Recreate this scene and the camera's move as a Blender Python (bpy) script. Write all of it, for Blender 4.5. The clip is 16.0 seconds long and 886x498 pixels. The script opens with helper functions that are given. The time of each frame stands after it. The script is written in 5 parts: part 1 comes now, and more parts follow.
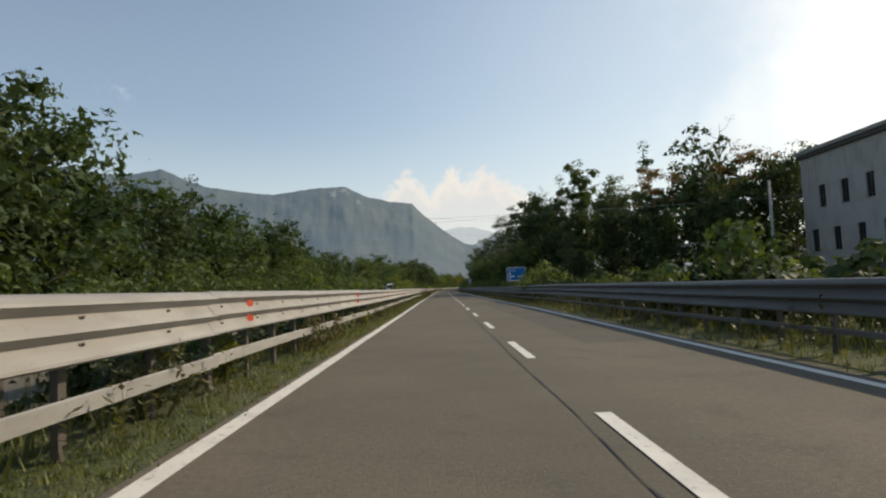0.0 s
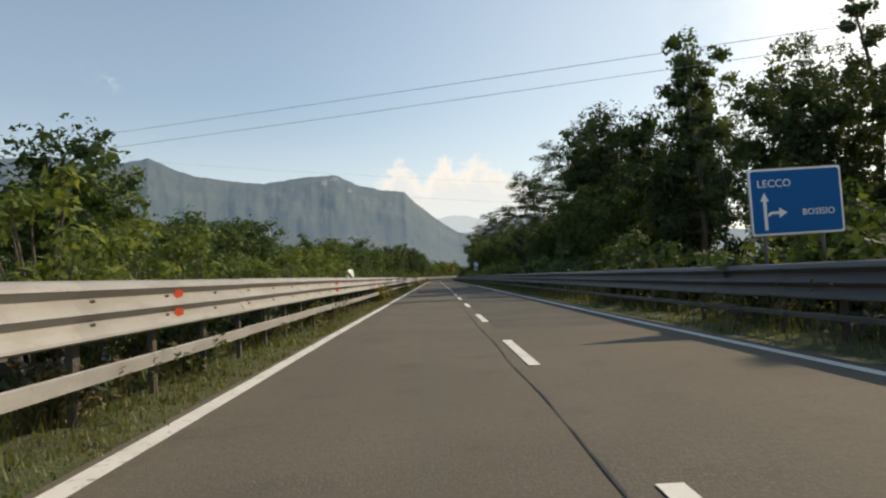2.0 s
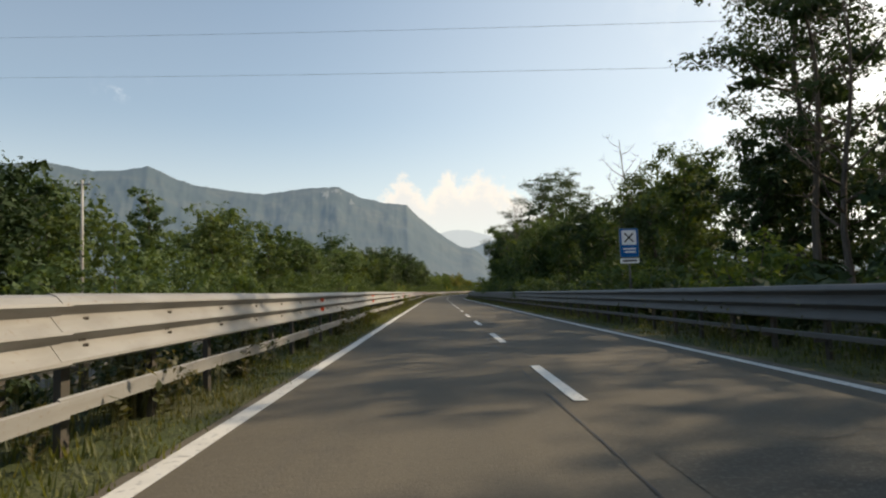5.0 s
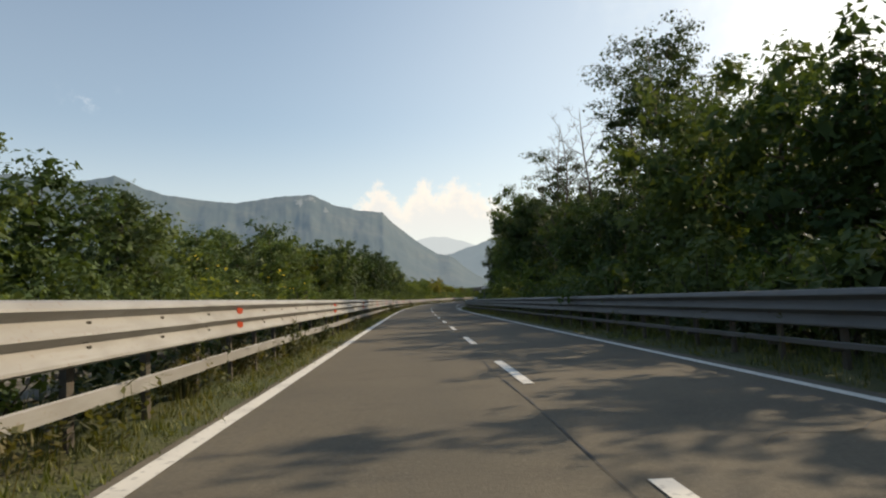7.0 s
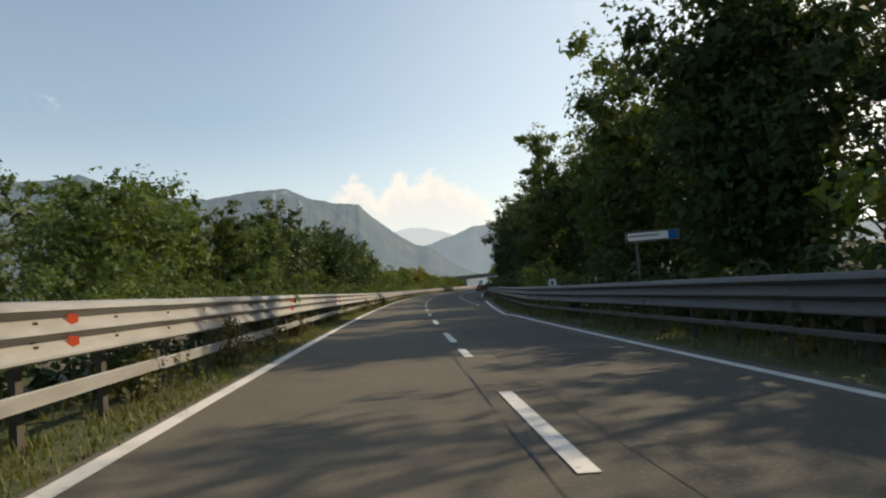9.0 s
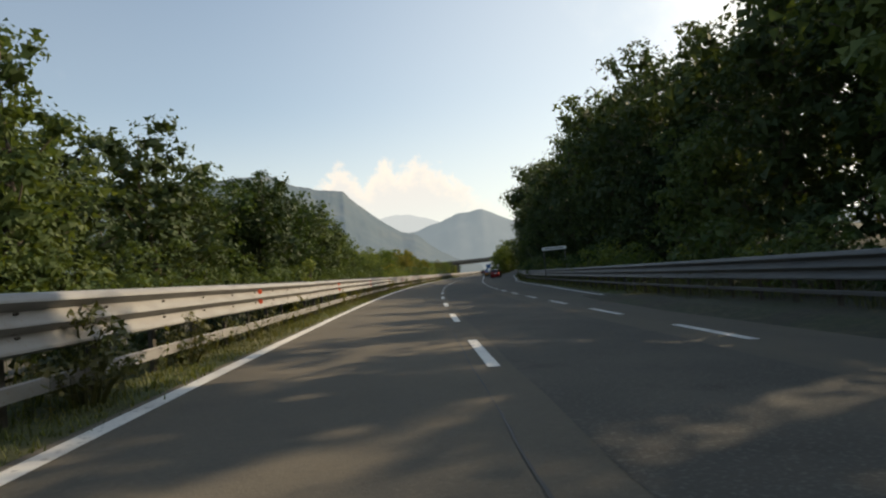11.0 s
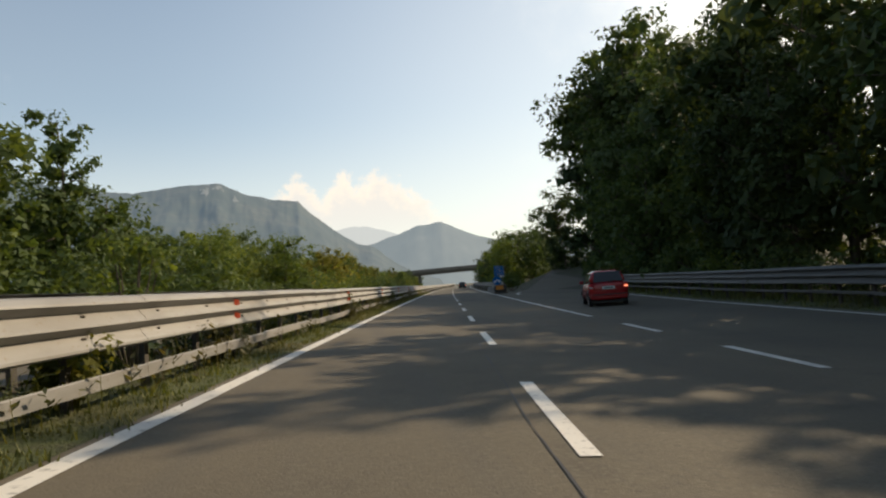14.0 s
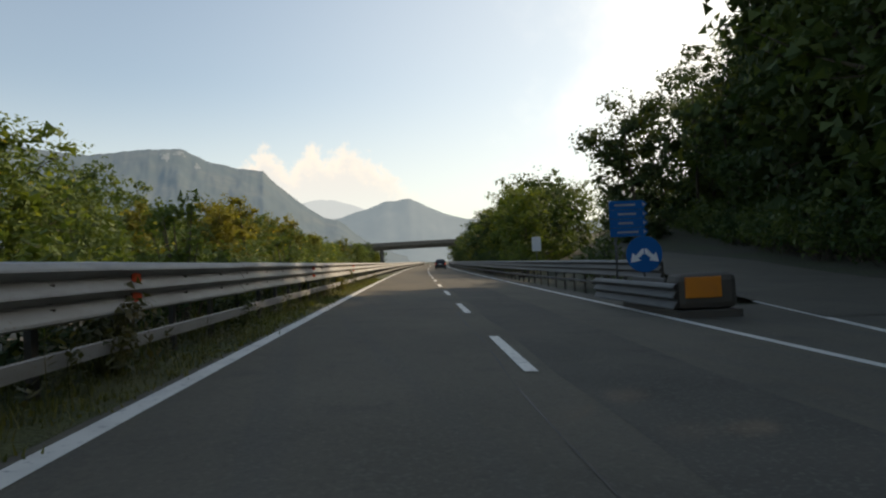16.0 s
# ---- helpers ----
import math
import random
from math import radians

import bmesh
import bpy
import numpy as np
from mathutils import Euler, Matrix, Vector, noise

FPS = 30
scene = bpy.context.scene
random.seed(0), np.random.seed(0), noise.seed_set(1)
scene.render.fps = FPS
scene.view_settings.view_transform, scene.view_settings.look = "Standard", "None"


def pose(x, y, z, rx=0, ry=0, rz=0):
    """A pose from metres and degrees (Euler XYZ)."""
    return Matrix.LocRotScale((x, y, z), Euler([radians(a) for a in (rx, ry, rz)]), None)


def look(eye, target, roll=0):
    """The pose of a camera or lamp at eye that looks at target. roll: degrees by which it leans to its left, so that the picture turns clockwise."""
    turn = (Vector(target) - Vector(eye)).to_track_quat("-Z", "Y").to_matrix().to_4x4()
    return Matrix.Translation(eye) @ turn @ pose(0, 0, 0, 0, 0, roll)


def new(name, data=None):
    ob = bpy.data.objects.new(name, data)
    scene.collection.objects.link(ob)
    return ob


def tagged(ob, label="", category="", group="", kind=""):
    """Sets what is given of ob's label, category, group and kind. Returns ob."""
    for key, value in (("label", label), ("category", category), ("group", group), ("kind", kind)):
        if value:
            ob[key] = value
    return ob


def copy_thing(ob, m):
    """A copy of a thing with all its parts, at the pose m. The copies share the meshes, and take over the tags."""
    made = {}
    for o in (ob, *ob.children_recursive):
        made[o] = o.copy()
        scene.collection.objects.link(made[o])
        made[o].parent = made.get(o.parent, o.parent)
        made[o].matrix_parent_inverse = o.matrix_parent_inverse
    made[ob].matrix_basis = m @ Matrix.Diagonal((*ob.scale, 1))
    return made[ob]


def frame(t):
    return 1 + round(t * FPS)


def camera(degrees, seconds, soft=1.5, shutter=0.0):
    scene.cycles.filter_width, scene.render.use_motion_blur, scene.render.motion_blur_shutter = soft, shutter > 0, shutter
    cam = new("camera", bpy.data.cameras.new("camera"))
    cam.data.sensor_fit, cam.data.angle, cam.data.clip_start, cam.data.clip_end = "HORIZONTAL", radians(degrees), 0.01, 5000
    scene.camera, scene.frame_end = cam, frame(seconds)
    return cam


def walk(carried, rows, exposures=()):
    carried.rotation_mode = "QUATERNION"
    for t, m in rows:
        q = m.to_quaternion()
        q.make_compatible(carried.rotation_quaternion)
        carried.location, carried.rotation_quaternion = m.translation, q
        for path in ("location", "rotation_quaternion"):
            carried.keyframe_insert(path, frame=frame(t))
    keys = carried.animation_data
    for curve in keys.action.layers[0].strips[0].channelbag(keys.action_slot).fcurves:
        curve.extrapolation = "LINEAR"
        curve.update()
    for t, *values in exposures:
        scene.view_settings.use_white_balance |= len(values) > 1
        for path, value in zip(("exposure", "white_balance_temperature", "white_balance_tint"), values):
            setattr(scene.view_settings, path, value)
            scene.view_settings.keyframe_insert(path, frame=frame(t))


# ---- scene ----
cam = camera(70.2, 16.0, soft=2.2)

# ---- the line of the road ----
# bend (thousandths a metre) and cross fall (degrees) every 30 m along the left edge line
ROAD_BEND = (-0.09, -0.07, -0.04, 0.03, -0.03, 0.01, 0.00, -0.30, -0.95, -1.03, -1.37, -1.45, -0.55, -0.03, -0.27, -0.30, -0.29, -0.29)
ROAD_BANK = (0.6, -0.2, 0.6, 0.4, 0.2, 1.0, 1.1, 1.5, 2.3, 2.4, 3.3, 4.0, 4.2, 3.5, 2.4, 1.8, 1.7, 1.7)
KNOTS = np.arange(18) * 30.0
SG = np.arange(-120.0, 1000.0, 2.0)
_bend = np.interp(SG, KNOTS, ROAD_BEND) * 1e-3
_head = np.concatenate([[0], np.cumsum((_bend[1:] + _bend[:-1]) * 0.5 * 2.0)])
_head -= np.interp(0, SG, _head)
_x = np.concatenate([[0], np.cumsum(-np.sin(_head[:-1]) * 2.0)])
_y = np.concatenate([[0], np.cumsum(np.cos(_head[:-1]) * 2.0)])
_x -= np.interp(0, SG, _x)
_y -= np.interp(0, SG, _y)


def heading(s):
    return float(np.interp(s, SG, _head))


def ground_z(s, d):
    """Height of the carriageway's surface s metres along and d metres to the right of the left edge line."""
    return -radians(float(np.interp(s, KNOTS, ROAD_BANK))) * (min(max(d, -1.5), 8.0) - 2.3)


def at(s, d, z=0.0):
    h = heading(s)
    return Vector((float(np.interp(s, SG, _x)) + math.cos(h) * d, float(np.interp(s, SG, _y)) + math.sin(h) * d, ground_z(s, d) + z))


def set_at(s, d, z=0.0, turn=0.0, size=1.0):
    """A pose on the ground beside the road: x to the right of the road, y along it."""
    return Matrix.LocRotScale(at(s, d, z), Euler((0, 0, heading(s) + radians(turn))), Vector((size, size, size)))


def aim(x, y, z, yaw, pitch, roll):
    a, p = radians(yaw), radians(pitch)
    way = Vector((-math.sin(a) * math.cos(p), math.cos(a) * math.cos(p), math.sin(p)))
    return look((x, y, z), Vector((x, y, z)) + way * 50, roll)


# seconds, x, y, z, yaw, pitch, roll
ROWS = (
    (0.0, 1.91, -0.34, 1.177, -0.44, 3.56, -2.60),
    (0.5, 2.13, 11.16, 1.163, -0.66, 0.71, -2.77),
    (1.0, 2.12, 21.51, 1.130, -0.24, 2.70, -2.17),
    (1.5, 2.26, 35.23, 1.152, -1.06, 2.76, -3.58),
    (2.0, 2.26, 46.94, 1.122, -1.02, 2.54, -3.05),
    (2.5, 2.25, 59.09, 1.185, -1.34, 5.51, -3.54),
    (3.0, 2.33, 71.85, 1.127, -1.53, 2.68, -4.11),
    (3.5, 2.49, 83.07, 1.179, -0.50, -0.14, -4.87),
    (4.0, 2.44, 95.90, 1.112, -2.36, 1.26, -4.00),
    (4.5, 2.41, 107.82, 1.128, -1.55, 3.05, -3.72),
    (5.0, 2.28, 119.56, 1.145, -0.90, 3.92, -1.96),
    (5.6, 2.36, 134.84, 1.150, -1.54, 4.13, -2.20),
    (6.3, 2.42, 152.46, 1.145, -2.30, 4.32, -2.61),
    (7.0, 2.50, 170.08, 1.140, -3.06, 4.52, -3.02),
    (7.5, 2.52, 182.28, 1.130, -3.51, 4.65, -3.44),
    (8.0, 2.79, 195.11, 1.177, -3.10, 3.59, -5.32),
    (8.5, 3.04, 206.77, 1.134, -5.46, 2.90, -5.05),
    (9.0, 3.20, 219.35, 1.138, -4.98, 3.57, -4.95),
    (9.5, 3.62, 231.08, 1.142, -4.25, 1.38, -6.03),
    (10.2, 4.10, 249.45, 1.080, -5.14, 1.84, -5.70),
    (11.0, 5.08, 270.38, 1.060, -6.18, 2.34, -5.32),
    (11.6, 6.11, 286.05, 1.040, -6.96, 2.71, -5.03),
    (12.0, 6.97, 296.48, 1.026, -7.48, 2.94, -4.83),
    (12.5, 8.18, 310.27, 1.050, -8.52, 1.70, -4.36),
    (13.0, 9.90, 324.89, 1.041, -8.50, 2.16, -4.47),
    (13.5, 12.03, 340.16, 1.058, -10.08, 2.57, -4.08),
    (14.0, 14.35, 354.70, 1.098, -10.08, 3.25, -4.85),
    (14.5, 16.48, 367.76, 1.090, -10.58, 3.09, -5.17),
    (15.0, 18.51, 379.68, 1.114, -12.61, 2.11, -5.27),
    (15.5, 20.64, 392.02, 1.128, -12.96, 1.30, -4.87),
    (16.0, 22.59, 403.93, 1.132, -12.92, 1.09, -2.71),
)
walk(cam, [(r[0], aim(*r[1:])) for r in ROWS], exposures=((0.0, -0.22, 6850, 9), (1.0, -0.17, 6850, 9), (2.0, -0.06, 6950, 9), (3.0, 0.0, 7100, 9), (9.5, 0.0, 7150, 9), (12.0, 0.0, 7400, 10), (16.0, 0.0, 7400, 10)))

# ---- light ----
SUN_AZ, SUN_EL = 62.0, 33.0
scene.view_settings.exposure = 0.0
world = bpy.data.worlds.new("sky")
scene.world = world
world.use_nodes = True


def sky_nodes(tree):
    n, l = tree.nodes, tree.links
    n.clear()
    out, bg = n.new("ShaderNodeOutputWorld"), n.new("ShaderNodeBackground")
    sky = n.new("ShaderNodeTexSky")
    sky.sky_type, sky.sun_disc = "NISHITA", False
    sky.sun_elevation, sky.sun_rotation = radians(SUN_EL), radians(SUN_AZ)
    sky.air_density, sky.dust_density, sky.ozone_density = 1.0, 1.0, 1.4
    co = n.new("ShaderNodeTexCoord")
    sep = n.new("ShaderNodeSeparateXYZ")
    l.new(co.outputs["Generated"], sep.inputs[0])

    def m(op, a, b=None, c=None):
        k = n.new("ShaderNodeMath")
        k.operation = op
        for i, v in enumerate((a, b, c)):
            if v is None:
                continue
            if isinstance(v, (int, float)):
                k.inputs[i].default_value = v
            else:
                l.new(v, k.inputs[i])
        return k.outputs[0]

    def ramp(v, lo, hi):
        k = n.new("ShaderNodeMapRange")
        k.interpolation_type = "SMOOTHSTEP"
        l.new(v, k.inputs[0])
        k.inputs[1].default_value, k.inputs[2].default_value = lo, hi
        return k.outputs[0]

    az = m("MULTIPLY", m("ARCTAN2", sep.outputs[0], sep.outputs[1]), 57.2958)   # to the right
    el = m("MULTIPLY", m("ARCSINE", sep.outputs[2]), 57.2958)
    vec = n.new("ShaderNodeCombineXYZ")
    l.new(az, vec.inputs[0])
    l.new(el, vec.inputs[1])

    def fbm(scale, detail, rough=0.55, seed=0.0):
        k = n.new("ShaderNodeTexNoise")
        k.noise_dimensions = "4D"
        l.new(vec.outputs[0], k.inputs["Vector"])
        k.inputs["W"].default_value = seed
        k.inputs["Scale"].default_value, k.inputs["Detail"].default_value, k.inputs["Roughness"].default_value = scale, detail, rough
        return k.outputs["Fac"]

    def bump(c, w, h):
        """A rounded heap over azimuth c, w degrees wide and h degrees high."""
        q = m("DIVIDE", m("SUBTRACT", az, c), w)
        return m("MULTIPLY", m("POWER", 2.718, m("MULTIPLY", m("MULTIPLY", q, q), -1.0)), h)

    # cumulus bank over the valley's end
    top = m("ADD", bump(-1.5, 6.0, 2.2), bump(5.0, 7.0, 2.6))
    for c, w, h in ((-2.7, 1.7, 3.0), (1.4, 1.2, 2.2), (4.4, 1.7, 2.3), (-5.0, 1.2, 1.2), (7.4, 2.2, 1.6)):
        top = m("ADD", top, bump(c, w, h))
    rough = m("MULTIPLY", m("SUBTRACT", fbm(1.0, 8, 0.66), 0.5), 5.6)
    edge = m("SUBTRACT", m("ADD", m("ADD", top, rough), 4.9), el)
    heap = m("MULTIPLY", m("MULTIPLY", ramp(edge, -0.3, 1.5), ramp(el, 2.0, 8.5)), ramp(m("ABSOLUTE", m("SUBTRACT", az, 1.5)), 12.0, 6.5))
    # milky veil and bright cloud towards the sun
    veil = m("MULTIPLY", ramp(m("ADD", az, m("MULTIPLY", fbm(0.10, 7, 0.6), 32.0)), 35.0, 56.0), ramp(m("ADD", el, m("MULTIPLY", fbm(0.12, 5, 0.6, 3.0), 14.0)), 52.0, 14.0))
    low = m("MULTIPLY", ramp(el, 17.0, 2.0), 0.46)
    wisp = m("MULTIPLY", ramp(fbm(0.55, 5, 0.6, 7.0), 0.52, 0.75), m("MULTIPLY", bump(-26.3, 1.4, 1.0), ramp(m("ABSOLUTE", m("SUBTRACT", el, 17.3)), 1.6, 0.2)))
    tint = fbm(0.5, 4, 0.6, 5.0)

    def mix(a, b, f):
        k = n.new("ShaderNodeMix")
        k.data_type = "RGBA"
        for sock, v in ((k.inputs[0], f), (k.inputs[6], a), (k.inputs[7], b)):
            if isinstance(v, tuple):
                sock.default_value = (*v, 1)
            elif isinstance(v, float):
                sock.default_value = v
            else:
                l.new(v, sock)
        return k.outputs[2]

    air = n.new("ShaderNodeMix")
    air.data_type, air.blend_type = "RGBA", "MULTIPLY"
    air.inputs[0].default_value = 1.0
    l.new(sky.outputs[0], air.inputs[6])
    air.inputs[7].default_value = (0.90, 1.05, 1.09, 1)
    base = mix(air.outputs[2], (7.2, 7.4, 7.4), m("MULTIPLY", ramp(el, 48.0, 16.0), 0.18))
    base = mix(base, (8.3, 8.4, 8.3), m("MULTIPLY", m("MULTIPLY", ramp(az, -18.0, 42.0), ramp(el, 60.0, 12.0)), 0.42))
    base = mix(base, (7.8, 7.8, 7.6), low)
    base = mix(base, (10.2, 10.2, 10.0), m("MULTIPLY", veil, 0.9))
    body = mix((6.4, 6.4, 6.5), (8.3, 7.5, 6.7), ramp(m("ADD", edge, m("MULTIPLY", tint, 3.0)), 4.6, 1.3))
    base = mix(base, body, m("MULTIPLY", heap, 0.86))
    base = mix(base, (9.0, 9.2, 9.6), m("MULTIPLY", wisp, 0.5))
    l.new(base, bg.inputs[0])
    bg.inputs[1].default_value = 0.138
    l.new(bg.outputs[0], out.inputs[0])


sky_nodes(world.node_tree)
sun = new("sun", bpy.data.lights.new("sun", "SUN"))
sun.data.energy, sun.data.angle, sun.data.color = 4.2, radians(0.6), (1.0, 0.85, 0.66)
_a, _e = radians(SUN_AZ), radians(SUN_EL)
sun.matrix_world = look((0, 0, 50), Vector((0, 0, 50)) - Vector((math.sin(_a) * math.cos(_e), math.cos(_a) * math.cos(_e), math.sin(_e))))


# ---- materials ----
def material(name, base=(0.5, 0.5, 0.5), rough=0.6, metal=0.0, spots=(), bump=(), vary=0.0, island=0.0, translucent=0.0, glow=None, shine=0.5):
    """A surface. spots: (scale, detail, low, high, colour, strength) layers of noise; bump: (scale, strength, depth); vary: spread of
    brightness from object to object; island: the same from leaf to leaf."""
    mat = bpy.data.materials.new(name)
    mat.use_nodes = True
    n, l = mat.node_tree.nodes, mat.node_tree.links
    bsdf = n["Principled BSDF"]
    bsdf.inputs["Roughness"].default_value, bsdf.inputs["Metallic"].default_value = rough, metal
    bsdf.inputs["Specular IOR Level"].default_value = shine
    geo = n.new("ShaderNodeNewGeometry")
    rgb = n.new("ShaderNodeRGB")
    rgb.outputs[0].default_value = (*base, 1)
    colour = rgb.outputs[0]
    for scale, detail, low, high, col, strength in spots:
        tex, rng, mx = n.new("ShaderNodeTexNoise"), n.new("ShaderNodeMapRange"), n.new("ShaderNodeMix")
        if isinstance(scale, tuple):
            mp = n.new("ShaderNodeMapping")
            mp.inputs["Scale"].default_value = scale
            l.new(geo.outputs["Position"], mp.inputs[0])
            l.new(mp.outputs[0], tex.inputs["Vector"])
            tex.inputs["Scale"].default_value = 1.0
        else:
            l.new(geo.outputs["Position"], tex.inputs["Vector"])
            tex.inputs["Scale"].default_value = scale
        tex.inputs["Detail"].default_value = detail
        l.new(tex.outputs["Fac"], rng.inputs[0])
        rng.inputs[1].default_value, rng.inputs[2].default_value, rng.inputs[4].default_value = low, high, strength
        mx.data_type = "RGBA"
        l.new(rng.outputs[0], mx.inputs[0])
        l.new(colour, mx.inputs[6])
        mx.inputs[7].default_value = (*col, 1)
        colour = mx.outputs[2]
    for amount, source in ((vary, "object"), (island, "island")):
        if not amount:
            continue
        hsv, rng, hue = n.new("ShaderNodeHueSaturation"), n.new("ShaderNodeMapRange"), n.new("ShaderNodeMapRange")
        src = n.new("ShaderNodeObjectInfo").outputs["Random"] if source == "object" else geo.outputs["Random Per Island"]
        l.new(src, rng.inputs[0])
        rng.inputs[3].default_value, rng.inputs[4].default_value = 1 - amount, 1 + amount
        l.new(rng.outputs[0], hsv.inputs["Value"])
        l.new(src, hue.inputs[0])
        hue.inputs[3].default_value, hue.inputs[4].default_value = 0.5 + 0.065 * amount, 0.5 - 0.065 * amount
        l.new(hue.outputs[0], hsv.inputs["Hue"])
        l.new(colour, hsv.inputs["Color"])
        colour = hsv.outputs[0]
    l.new(colour, bsdf.inputs["Base Color"])
    if bump:
        tex, bp = n.new("ShaderNodeTexNoise"), n.new("ShaderNodeBump")
        l.new(geo.outputs["Position"], tex.inputs["Vector"])
        tex.inputs["Scale"].default_value, tex.inputs["Detail"].default_value = bump[0], 4
        bp.inputs["Strength"].default_value, bp.inputs["Distance"].default_value = bump[1], bump[2]
        l.new(tex.outputs["Fac"], bp.inputs["Height"])
        l.new(bp.outputs[0], bsdf.inputs["Normal"])
    if translucent:
        tr, mx, warm = n.new("ShaderNodeBsdfTranslucent"), n.new("ShaderNodeMixShader"), n.new("ShaderNodeMix")
        warm.data_type, warm.blend_type = "RGBA", "MULTIPLY"
        warm.inputs[0].default_value = 1.0
        l.new(colour, warm.inputs[6])
        warm.inputs[7].default_value = (1.9, 1.75, 0.7, 1)
        l.new(warm.outputs[2], tr.inputs[0])
        mx.inputs[0].default_value = translucent
        l.new(bsdf.outputs[0], mx.inputs[1])
        l.new(tr.outputs[0], mx.inputs[2])
        l.new(mx.outputs[0], n["Material Output"].inputs[0])
    if glow:
        bsdf.inputs["Emission Color"].default_value, bsdf.inputs["Emission Strength"].default_value = (*glow[0], 1), glow[1]
    return mat


